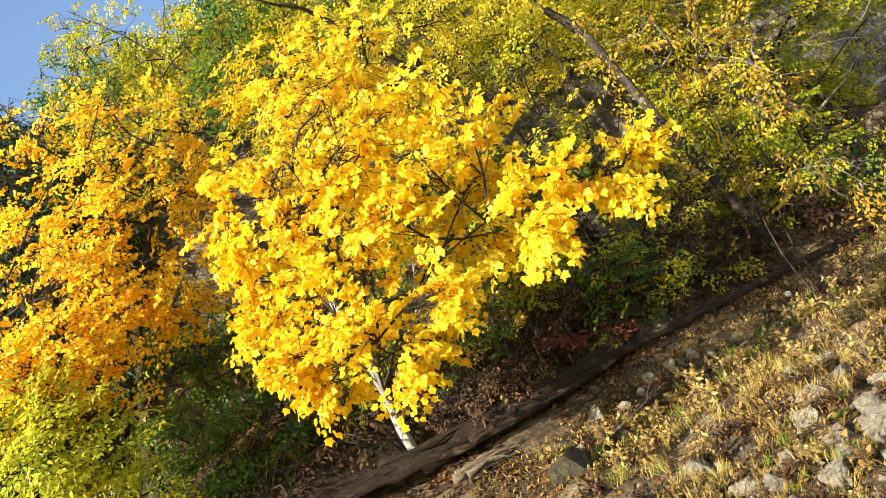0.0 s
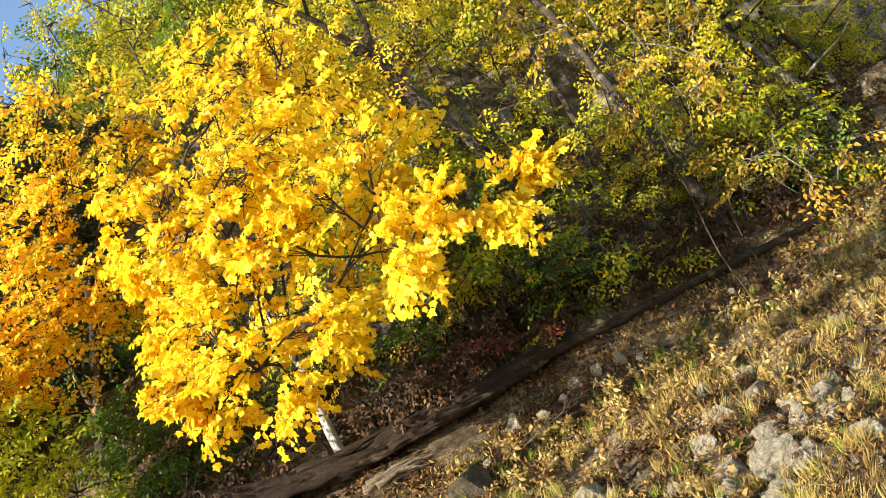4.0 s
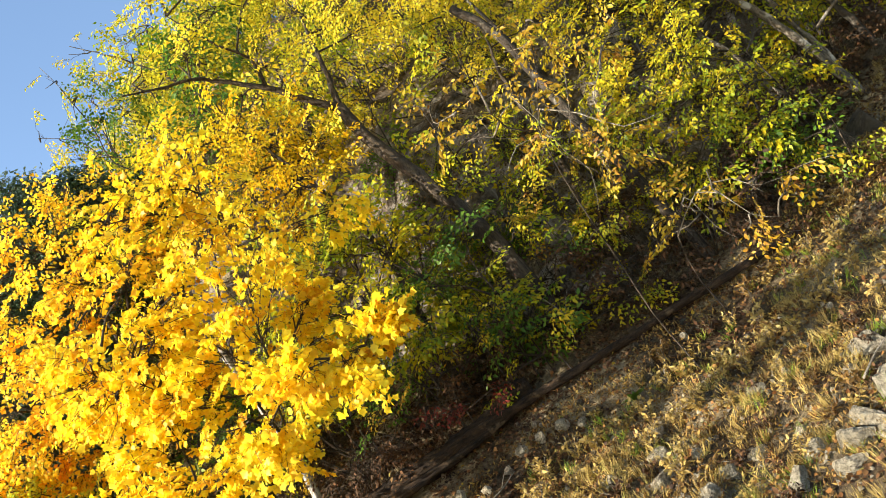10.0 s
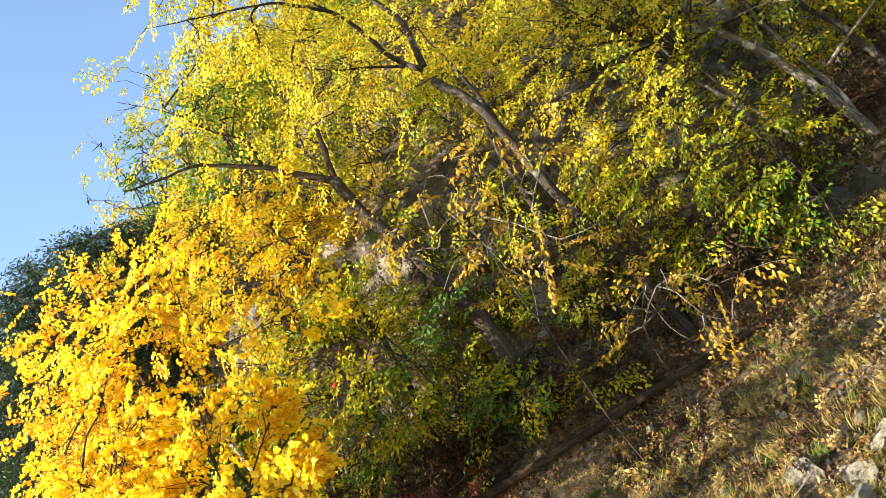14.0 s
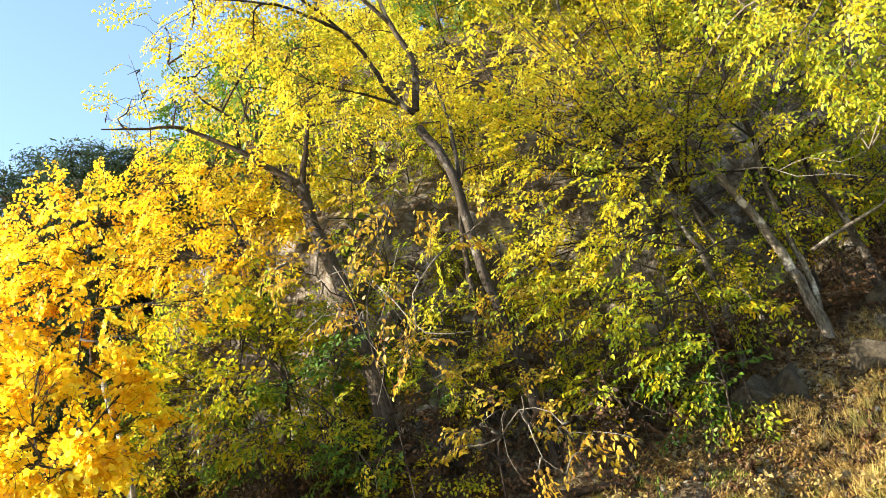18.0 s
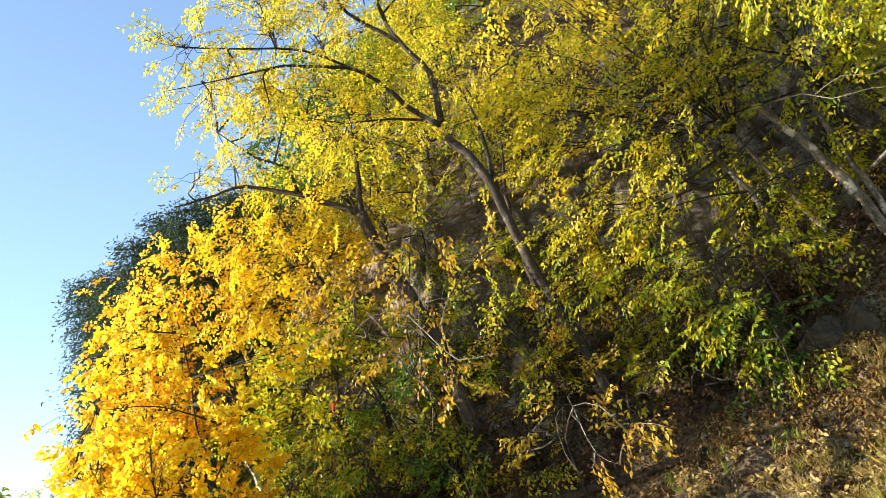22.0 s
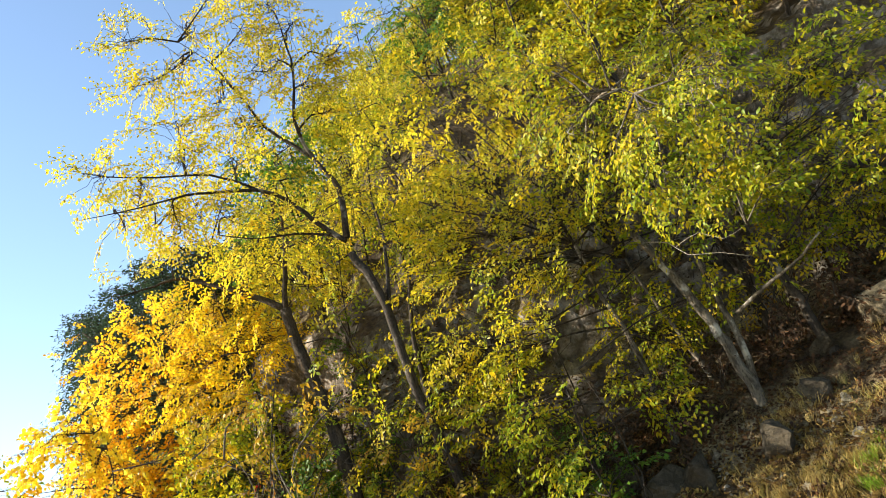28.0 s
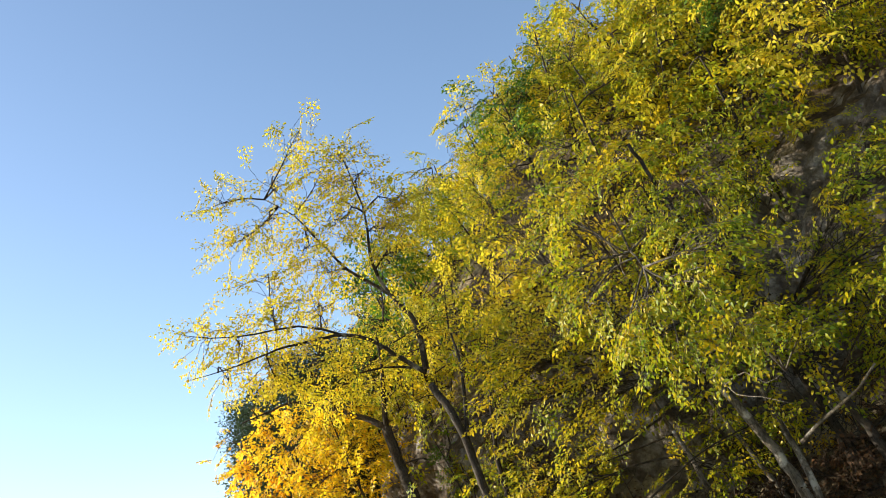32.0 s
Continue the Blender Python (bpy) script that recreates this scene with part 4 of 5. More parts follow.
tree("olive_shrub", "small yellow-olive shrub growing above the fallen pole",
      [([(5.3, 6.5, 2.5), (5.3, 6.45, 2.8), (5.25, 6.4, 3.1)], 0.01, 0.004)],
      B_DARK, [(5.12, 6.4, 2.73, 0.16), (5.57, 6.4, 2.7, 0.16), (5.94, 6.4, 2.73, 0.16), (4.83, 6.4, 2.59, 0.14), (6.26, 6.2, 2.59, 0.14)], M_OLIVE, OVAL, 0.05, 7, 16, category="shrub", spread=1.4)


# ---- hillside growth ----
def hill_tree(leaf, label, seed):
    """A bushy young tree about two metres high, to be copied over the hillside."""
    np.random.seed(seed)
    x, y = 8.0 + seed * 0.9, 11.0
    z = ground_at(x, y)
    stems = [([(x, y, z), (x - 0.1, y - 0.1, z + 0.9), (x - 0.2, y - 0.2, z + 1.9)], 0.03, 0.01)]
    clumps = []
    for k in range(11):
        a, h = k * 2.4, 0.5 + 1.7 * np.random.rand()
        r = 0.75 * np.random.rand() ** 0.5 * (1.2 - 0.25 * h)
        stems.append(([(x - 0.1 * h, y - 0.1 * h, z + 0.6 * h), (x + 0.6 * r * math.cos(a), y + 0.6 * r * math.sin(a), z + h)], 0.012, 0.004)) if k < 5 else None
        clumps.append((x + r * math.cos(a), y + r * math.sin(a), z + h, 0.42))
    return tree("hillside_tree", label, stems, B_DARK, clumps, leaf, OVAL, 0.08, 15, 15, group="trees covering the hillside", spread=1.15, reach=0.4)


HILL = [hill_tree(M_LIME, "bushy yellow-green young tree on the steep hillside", 1), hill_tree(M_OLIVE, "bushy olive-green young tree on the steep hillside", 2),
        hill_tree(M_CANARY, "bushy golden-green young tree on the steep hillside", 3), hill_tree(M_GREEN, "dark green bush on the steep hillside", 4)]
np.random.seed(11)
for row in range(9):
    for col in range(17):
        x = -5.5 + 1.35 * col + np.random.uniform(-0.5, 0.5) + 0.6 * (row % 2)
        foot = float(hill_foot(x))
        y = foot + 1.0 + 1.05 * row + np.random.uniform(-0.3, 0.3)
        if (row < 1 and 5.3 < x < 7.4) or (x < 3.0 and row > 3) or (11.0 < x < 12.3 and 9.0 < y < 10.7):
            continue
        kind = int(np.random.choice(4, p=(0.4, 0.33, 0.15, 0.12)))
        s = np.random.uniform(0.7, 1.25)
        copy_thing(HILL[kind], pose(x, y, ground_at(x, y) - 0.05, np.random.uniform(-8, 14), np.random.uniform(-10, 10), np.random.uniform(0, 360)) @ Matrix.Diagonal((s, s, s, 1)))

for x, y, kind, s in [(2.6, 7.6, 3, 0.5), (3.2, 7.5, 1, 0.6), (3.9, 7.3, 3, 0.55), (4.7, 7.1, 1, 0.6), (5.0, 7.2, 3, 0.5), (5.9, 7.1, 1, 0.5), (6.3, 7.0, 3, 0.45), (6.9, 7.0, 1, 0.45),
                      (7.6, 7.0, 1, 0.4), (8.3, 6.9, 3, 0.3), (9.7, 7.7, 1, 0.6), (11.4, 8.4, 1, 0.7), (12.3, 8.2, 0, 0.8), (13.4, 8.2, 1, 0.8), (1.9, 8.8, 3, 0.6), (2.4, 9.2, 1, 0.8),
                      (4.6, 7.75, 1, 0.7), (7.6, 7.6, 0, 0.5), (9.9, 8.6, 1, 0.9), (5.3, 7.7, 3, 0.5), (10.9, 9.2, 1, 0.6), (11.3, 8.9, 0, 0.5), (11.9, 9.1, 1, 0.5), (12.3, 9.6, 1, 0.7), (11.6, 9.5, 0, 0.35),
                      (5.4, 8.3, 0, 0.45), (6.9, 8.2, 1, 0.5), (7.3, 8.0, 0, 0.5), (5.9, 7.55, 1, 0.35), (6.8, 7.5, 1, 0.4)]:
    ob = copy_thing(HILL[kind], pose(x, y, ground_at(x, y) - 0.05, 18, 0, 97 * x) @ Matrix.Diagonal((s, s, s, 1)))
    tagged(ob, "leafy bush growing at the shaded hill foot", "shrub", "bushes at the hill foot")


def brush(seed):
    np.random.seed(seed)
    x, y = 3.0 + seed * 0.2, 7.0
    z = ground_at(x, y)
    stems = [([(x, y, z), (x + 0.1 * math.cos(k * 1.3), y - 0.12, z + 0.3), (x + 0.3 * math.cos(k * 1.3), y + 0.25 * math.sin(k * 1.3) - 0.1, z + 0.55)], 0.007, 0.002) for k in range(6)]
    clumps = [(x + 0.3 * math.cos(k * 1.3), y + 0.3 * math.sin(k * 1.3) - 0.1, z + 0.2 + 0.3 * np.random.rand(), 0.24) for k in range(6)]
    return tree("brown_brush", "withered brown brush behind the fallen log, coloured dark and spread to deepen the shade", stems, B_DARK, clumps, M_SHADE_BRUSH, OVAL, 0.05, 8, 13, group="withered brush at the hill foot", category="shrub")


BRUSH = [brush(1), brush(2)]
# several bushes behind the pole are added to shade the ground there
for k, (x, y) in enumerate([(1.4, 7.15), (2.0, 7.2), (2.7, 7.0), (3.5, 6.85), (4.1, 6.9), (5.0, 6.65), (5.7, 6.45), (6.3, 6.5), (4.6, 6.65), (5.2, 6.4), (5.8, 6.2), (6.4, 6.1), (6.8, 6.05), (7.3, 5.95), (7.8, 5.9), (8.2, 6.0), (11.6, 7.6), (10.9, 7.9), (9.4, 7.0), (9.9, 7.4), (11.9, 8.2), (8.8, 7.2), (9.2, 7.7), (5.5, 6.6), (6.6, 6.3), (6.9, 6.7), (7.6, 6.5), (1.7, 7.8), (2.9, 7.7), (8.3, 6.5), (3.9, 7.6)]):
    y += 0.4 if y < 6.75 else 0.0
    copy_thing(BRUSH[k % 2], pose(x, y, ground_at(x, y) - 0.03, 10, 0, 83 * k) @ Matrix.Diagonal((1.0 + 0.1 * (k % 3),) * 3 + (1,)))


def undergrowth(seed, leaf, label):
    """A thin bare-stemmed sapling about a metre and a half high with a few flat leaf sprays."""
    np.random.seed(seed)
    x, y = 6.0 + 0.3 * seed, 6.9
    z = ground_at(x, y)
    lean = np.random.uniform(-0.35, 0.1)
    stems = [([(x, y, z), (x + 0.4 * lean, y - 0.1, z + 0.7), (x + lean, y - 0.25, z + 1.5)], 0.014, 0.004)]
    for k in range(3):
        h = 0.3 + 0.35 * k
        a = 2.1 * k + seed
        stems.append(([(x + 0.5 * lean * h, y - 0.13 * h, z + h), (x + 0.2 * math.cos(a) + 0.5 * lean * h, y + 0.2 * math.sin(a), z + h + 0.3), (x + 0.4 * math.cos(a), y + 0.4 * math.sin(a), z + h + 0.4)], 0.006, 0.002))
    clumps = [(x + lean * h + 0.35 * math.cos(9 * h), y - 0.2 * h + 0.35 * math.sin(9 * h), z + h, 0.22) for h in (0.6, 0.85, 1.1, 1.35, 1.55)]
    return tree("undergrowth_sapling", label, stems, B_GREY, clumps, leaf, OVAL, 0.058, 6, 12, droop=0.4, spread=1.3, group="thin saplings under the trees", category="sapling", twig_bark=B_DARK)


UNDER = [undergrowth(1, M_LIME, "thin bare-stemmed sapling with sparse yellow-green sprays"), undergrowth(2, M_OLIVE, "thin bare-stemmed sapling with sparse olive sprays"), undergrowth(3, M_AMBER, "thin bare-stemmed sapling with a few brown leaves")]
for k, (x, y, s) in enumerate([(5.2, 6.6, 0.7), (5.6, 6.9, 0.9), (6.1, 6.5, 0.8), (6.5, 6.8, 1.1), (6.8, 6.3, 0.7), (7.3, 6.5, 0.9), (7.6, 6.9, 1.1), (8.0, 6.4, 0.8), (8.35, 6.7, 0.7), (5.0, 7.2, 1.1), (4.3, 7.0, 0.9),
                               (6.0, 7.4, 1.2), (6.7, 7.7, 1.0), (5.5, 7.9, 1.0), (7.2, 7.3, 1.1), (3.4, 7.1, 0.9), (2.4, 7.6, 1.0), (6.3, 8.3, 0.9), (7.0, 8.4, 1.0), (10.8, 7.6, 0.8), (11.5, 7.9, 1.0), (12.0, 7.7, 0.7)]):
    copy_thing(UNDER[(k * 2 + k // 3) % 3], pose(x, y, ground_at(x, y) - 0.04, 0, 0, 67 * k) @ Matrix.Diagonal((s, s, s, 1)))


def evergreen(top, label):
    """A dark conifer: straight trunk, drooping whorls, needle sprays."""
    x, y, zt = top
    z = ground_at(x, y)
    h = zt - z
    base = new("evergreen_tree")
    tagged(base, label, "tree", "evergreens behind the maple")
    base.location = (x, y, z)
    line = np.array([(0, 0, -0.2 + (h + 0.2) * k / 12) for k in range(13)])
    v, f = tube(line, 0.03 * h, 0.01, 8, 0.05)
    link_mesh("trunk", v, f, B_DARK, base)
    at, ax, tv, tf = [], [], [], []
    n = int(26 * h)
    for k in range(n):
        s = 0.12 + 0.88 * k / n
        a = k * 2.399
        ln = 0.25 * h * (1.05 - s) ** 0.6 * np.random.uniform(0.7, 1.15) + 0.1
        d = np.array([math.cos(a), math.sin(a), 0.0])
        bl = np.array([(0, 0, s * h) + d * ln * q + np.array([0, 0, 0.1 * ln * q - 0.35 * ln * q * q]) for q in np.linspace(0, 1, 5)])
        v, f = tube(bl, 0.012, 0.004, 4)
        o = len(tv)
        tv.extend(v)
        tf.extend(tuple(i + o for i in q) for q in f)
        m = int(230 * ln) + 18
        q = np.random.uniform(0.15, 1, m)
        p = bl[0] + (bl[-1] - bl[0]) * q[:, None] + np.random.normal(0, 0.09, (m, 3)) * (0.6 + ln)
        at.append(p)
        ax.append(d[None] * 0.8 + unit(m) * 0.7 + np.array([0, 0, -0.25])[None])
    tagged(link_mesh("bough", tv, tf, B_DARK, base), kind="stuff")
    at, ax = np.vstack(at), np.vstack(ax)
    tagged(scatter_mesh("crown", SLIM, at, ax, unit(len(at)) + np.array([0, 0, 1.0])[None], np.random.uniform(0.05, 0.11, len(at)), M_NEEDLE, base), kind="stuff")
    return base


for top in EVERGREENS:
    evergreen(top, "dark green conifer on the ridge behind the maple")

# far growth beyond the end of the hill
np.random.seed(5)
for k in range(26):
    x, y = -14 - 3.2 * k + np.random.uniform(-2, 2), 14 + 1.6 * k + np.random.uniform(-5, 9)
    s = np.random.uniform(1.6, 2.6) * (1 + 0.02 * k)
    ob = copy_thing(HILL[k % 4], pose(x, y, ground_at(x, y), 0, 0, 70 * k) @ Matrix.Diagonal((s, s, s, 1)))
    tagged(ob, "distant rounded tree beyond the end of the hill", group="distant trees")


# ---- fallen wood ----
def log(name, label, pts, r0, r1, mat, sides=22, rough_by=0.05):
    line = spline(pts, 0.08)
    line[1:-1] += np.random.normal(0, 0.06 * r0, (len(line) - 2, 3))
    v, f = tube(line, r0, r1, sides, rough_by, 0.0, 0.5 if r0 > 0.1 else 0.3)
    return tagged(link_mesh(name, v, f, mat), label, "log")


def rotten_log():
    """A rotting trunk, its rind split into long slabs that part from the core."""
    base = tagged(new("fallen_log"), "thick dark rotting log lying along the hill foot", "log")
    run = [(0.6, 7.15), (1.47, 6.94), (2.3, 6.7), (2.99, 6.52), (3.45, 6.46), (4.0, 6.4), (4.5, 6.42), (5.0, 6.45)]
    base.location = (2.55, 6.6, ground_at(2.55, 6.6))
    o = np.array(base.location)

    def strand(name, a, b, dy, dz, r0, r1, wave, mat, label=""):
        pts = [np.array((x, y + dy, ground_at(x, y) * 0.4 + float(land(x, y)) * 0.6 + dz)) - o for x, y in run[a:b]]
        line = spline(pts, 0.07)
        sway = np.array([[noise.noise(Vector((2.3 * k * 0.07, 9.0 * j + dy * 31, dz))) for j in range(3)] for k in range(len(line))])
        line += 3.0 * wave * sway
        v, f = tube(line, r0, r1, 22, 0.1, 0.0, 0.75)
        link_mesh(name, v, f, mat, base, label)

    strand("trunk", 0, 8, 0.0, 0.14, 0.105, 0.075, 0.014, B_LOG)
    strand("bark_slab", 1, 5, -0.1, 0.08, 0.05, 0.015, 0.016, B_LOG)
    strand("bark_slab", 3, 8, -0.08, 0.07, 0.045, 0.02, 0.014, B_LOG)
    strand("bark_slab", 2, 6, -0.02, 0.23, 0.034, 0.01, 0.016, B_LOG)
    strand("bark_slab", 5, 8, 0.03, 0.2, 0.04, 0.015, 0.014, B_LOG)


np.random.seed(61)
rotten_log()


log("fallen_pole", "long thin fallen trunk lying on leaf litter", [(4.2, 6.38, 2.36), (4.83, 6.3, 2.33), (5.36, 6.22, 2.3), (5.96, 6.12, 2.27), (6.5, 6.02, 2.25), (6.95, 5.92, 2.22), (7.42, 5.82, 2.2), (7.9, 5.72, 2.17)], 0.044, 0.032, B_LOG)


def split_wood():
    base = tagged(new("split_log"), "weathered grey split end of a broken log", "log")
    base.location = (2.95, 6.15, 2.02)
    for k, (dy, dz, ln, r) in enumerate([(0, 0.03, 0.6, 0.04), (0.03, 0.06, 0.72, 0.028), (-0.03, 0.0, 0.5, 0.034), (-0.01, -0.03, 0.8, 0.024), (0.02, 0.02, 0.9, 0.014)]):
        line = spline([(-0.36 + 0.05 * k, dy, dz + 0.02), (0, dy * 1.4, dz + 0.03), (ln * 0.55, dy * 2.2 + 0.02 * k, dz - 0.02 * k)], 0.06)
        line[1:-1] += np.random.normal(0, 0.008, (len(line) - 2, 3))
        v, f = tube(line, r, 0.006, 7, 0.16)
        link_mesh("splinter", v, f, B_SPLIT, base)
    return base


split_wood()


# ---- rocks ----
def rock_mesh(seed, flat=0.7, detail=2):
    bm = bmesh.new()
    bmesh.ops.create_icosphere(bm, subdivisions=detail, radius=0.5)
    off = Vector((seed * 7.3, seed * 3.1, seed * 1.7))
    dice = random.Random(seed)
    cuts = [(Vector((dice.gauss(0, 1), dice.gauss(0, 1), dice.gauss(0, 0.8))).normalized(), dice.uniform(0.2, 0.4)) for _ in range(18)]
    for v in bm.verts:
        d = v.co.normalized()
        q = 1 + 0.22 * noise.fractal(d * 1.2 + off, 1.0, 2.0, 3)
        co = Vector((d.x * 1.25, d.y * 0.95, d.z * flat)) * 0.6 * q
        for n, far in cuts:
            over = co.dot(n) - far
            if over > 0:
                co -= n * over
        chip = noise.cell(co * 7.0 + off) - 0.5
        v.co = co * (1 + 0.05 * noise.fractal(d * 6.0 + off, 0.6, 2.1, 5) + 0.05 * chip)
    me = bpy.data.meshes.new("rock")
    bm.to_mesh(me)
    bm.free()
    return me


ROCKS, CHIPS = [], []
for k in range(6):
    for mat in (M_ROCK, M_BROWNROCK):
        me = rock_mesh(k + 1, 0.6 + 0.08 * (k % 4), 4)
        me.materials.append(mat)
        ROCKS.append(me)
        me = rock_mesh(k + 11, 0.6, 2)
        me.materials.append(mat)
        CHIPS.append(me)


def rock(x, y, size, kind, label, group, sink=0.3, turn=0.0):
    ob = new("rock", (ROCKS if size > 0.22 else CHIPS)[kind % len(ROCKS)])
    ob.matrix_world = pose(x, y, ground_at(x, y) + size * (0.5 - sink) * 0.5, 15 * math.sin(x * 5), 12 * math.cos(y * 7), turn) @ Matrix.Diagonal((size, size, size, 1))
    return tagged(ob, label, "rock", group)


np.random.seed(21)
PALE, BROWN = "pale grey limestone rock set in the bank", "brown mossy rock half buried in the slope"
for x, y, s in [(5.26, 4.3, 0.27), (5.73, 4.39, 0.2), (4.73, 4.7, 0.24), (5.14, 4.77, 0.28), (4.44, 4.6, 0.26), (4.34, 4.34, 0.33), (4.49, 4.13, 0.38), (3.95, 4.16, 0.31), (3.62, 4.57, 0.24), (3.78, 4.42, 0.26),
                (3.68, 4.95, 0.26), (5.46, 4.66, 0.15), (5.01, 4.06, 0.2), (5.95, 4.05, 0.25), (6.3, 3.96, 0.34), (6.89, 4.36, 0.33), (6.36, 4.2, 0.2), (5.49, 4.9, 0.2), (5.27, 4.95, 0.26),
                (5.48, 4.43, 0.21), (6.11, 4.73, 0.25), (5.91, 3.77, 0.28), (5.67, 3.98, 0.24), (7.4, 4.3, 0.4), (7.09, 4.04, 0.43), (6.64, 3.95, 0.38), (7.3, 3.75, 0.4), (6.9, 3.7, 0.36), (6.3, 3.65, 0.3),
                (5.4, 3.75, 0.3), (4.95, 3.8, 0.34), (4.3, 3.95, 0.3), (3.6, 4.2, 0.28), (3.3, 4.6, 0.3), (2.9, 5.1, 0.3), (4.7, 4.32, 0.3), (4.62, 3.98, 0.34), (4.9, 4.2, 0.26), (4.15, 4.2, 0.26), (5.1, 4.45, 0.2), (5.2, 4.1, 0.26), (6.1, 3.9, 0.3), (6.05, 4.3, 0.2), (6.6, 4.3, 0.22), (4.0, 4.5, 0.2)]:
    rock(x, y, (1.15 if x < 5.8 else 1.0) * s, 2 * np.random.randint(6), PALE, "limestone rocks on the bank", 0.56, np.random.uniform(0, 360))
for x, y, s in [(4.55, 5.95, 0.2), (4.35, 5.9, 0.17), (4.75, 5.9, 0.18), (4.95, 5.8, 0.2), (5.1, 5.75, 0.16), (3.85, 5.95, 0.24), (4.1, 5.85, 0.18)]:
    rock(x, y, s, 2 * np.random.randint(6), "pale stone lying below the log", "stones below the log", 0.2, np.random.uniform(0, 360))
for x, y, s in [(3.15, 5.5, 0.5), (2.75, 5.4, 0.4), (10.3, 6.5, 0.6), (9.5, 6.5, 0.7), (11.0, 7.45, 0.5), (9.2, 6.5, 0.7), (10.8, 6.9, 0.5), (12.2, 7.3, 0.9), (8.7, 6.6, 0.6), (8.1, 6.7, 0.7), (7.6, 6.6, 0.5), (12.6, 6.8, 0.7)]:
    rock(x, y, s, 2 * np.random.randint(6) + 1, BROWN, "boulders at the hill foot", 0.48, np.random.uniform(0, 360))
rock(8.74, 8.15, 0.42, 2, "pale rock jutting from the wooded slope", "rocks on the slope", 0.3, 20)
big = rock(11.75, 7.5, 1.3, 4, "large sunlit mottled boulder at the hill foot", "boulders at the hill foot", 0.5, 40)
big.data = big.data.copy()
big.data.materials.clear()
big.data.materials.append(M_TANROCK)
for k in range(130):
    x, y = np.random.uniform(2.4, 12.0), np.random.uniform(4.2, 6.8)
    rock(x, y, np.random.uniform(0.06, 0.17), np.random.randint(12), "small stone among dead leaves on the bank", "stones on the bank", 0.2, np.random.uniform(0, 360))


# ---- litter and grass ----
def strewn(n, x0, x1, y0, y1, seed, power=1.0):
    np.random.seed(seed)
    x, y = np.random.uniform(x0, x1, n), y0 + (y1 - y0) * np.random.rand(n) ** power
    keep = np.array([noise.noise(Vector((a * 1.3, b * 1.3, seed))) > -0.25 for a, b in zip(x, y)])
    x, y = x[keep], y[keep]
    return np.array([(a, b, ground_at(a, b)) for a, b in zip(x, y)])


def litter(count, x0, x1, y0, y1, seed, power, mat, label):
    p = strewn(count, x0, x1, y0, y1, seed, power)
    n = len(p)
    flat = unit(n) * np.array([1, 1, 0.35])[None] + np.array([0, 0, 0.2])[None]
    tagged(scatter_mesh("leaf_litter", ROUND, p + np.array([0, 0, 0.012])[None], flat, np.array([0, -0.4, 1.0])[None] + unit(n) * 0.7, np.random.uniform(0.018, 0.05, n), mat),
           label, "leaf litter", kind="stuff")


litter(46000, -0.5, 13.5, 5.1, 7.8, 3, 0.9, M_LITTER, "brown and tan fallen leaves strewn along the hill foot")
litter(16000, -3.0, 3.5, 7.0, 10.0, 23, 1.0, M_LITTER, "dark fallen leaves below the maple")
litter(11000, 1.5, 13.5, 3.3, 5.2, 13, 1.0, M_LITTER, "brown fallen leaves scattered on the sunny bank")
litter(13000, 8.6, 12.0, 4.6, 6.5, 14, 1.0, M_WEED, "bleached tan leaves and stalks on the sunny verge")
litter(14000, 8.8, 13.4, 5.6, 9.0, 12, 1.0, M_LITTER, "brown fallen leaves below the birch")
litter(9000, 2.0, 13.0, 3.6, 6.0, 6, 1.0, M_RUST, "curled rust-brown leaves fallen on the sunny bank")
litter(700, 0.0, 12.0, 4.0, 7.0, 4, 1.0, M_AMBER, "fresh yellow leaves fallen on the bank")
PEBBLE = ([(-0.5, -0.3, 0), (0.4, -0.45, 0), (0.55, 0.3, 0), (-0.3, 0.5, 0), (-0.2, -0.1, 0.34), (0.25, 0.12, 0.4)],
          [(0, 1, 4), (1, 5, 4), (1, 2, 5), (2, 3, 5), (3, 4, 5), (3, 0, 4)])
p = np.vstack([strewn(1600, 2.0, 9.0, 3.5, 5.4, 8, 1.0), strewn(1200, 8.2, 11.5, 4.8, 6.6, 18, 1.0)])
spin = unit(len(p)) * np.array([1, 1, 0.15])[None]
tagged(scatter_mesh("gravel", PEBBLE, p, spin, np.array([0, -0.4, 1.0])[None] + 0 * p, np.random.uniform(0.015, 0.05, len(p)), M_ROCK), "loose grey limestone chips on the bank", "gravel", kind="stuff")


p = np.vstack([strewn(42000, 1.0, 9.5, 3.4, 6.1, 9, 1.0), strewn(12000, 9.0, 13.4, 3.4, 6.0, 19, 1.0), strewn(9000, 8.4, 13.4, 5.0, 6.9, 10, 1.0)])
n = len(p)
rise = np.random.rand(n, 1) ** 2 * np.array([0, 0, 0.1])[None]
tagged(scatter_mesh("withered_weeds", SLIM, p + rise * 0.5, unit(n) + np.array([0, -0.2, 0.75])[None], unit(n) + np.array([-0.3, -0.4, 0.5])[None], np.random.uniform(0.015, 0.06, n), M_WEED),
       "tangle of small withered weeds on the bank", "weeds", kind="stuff")


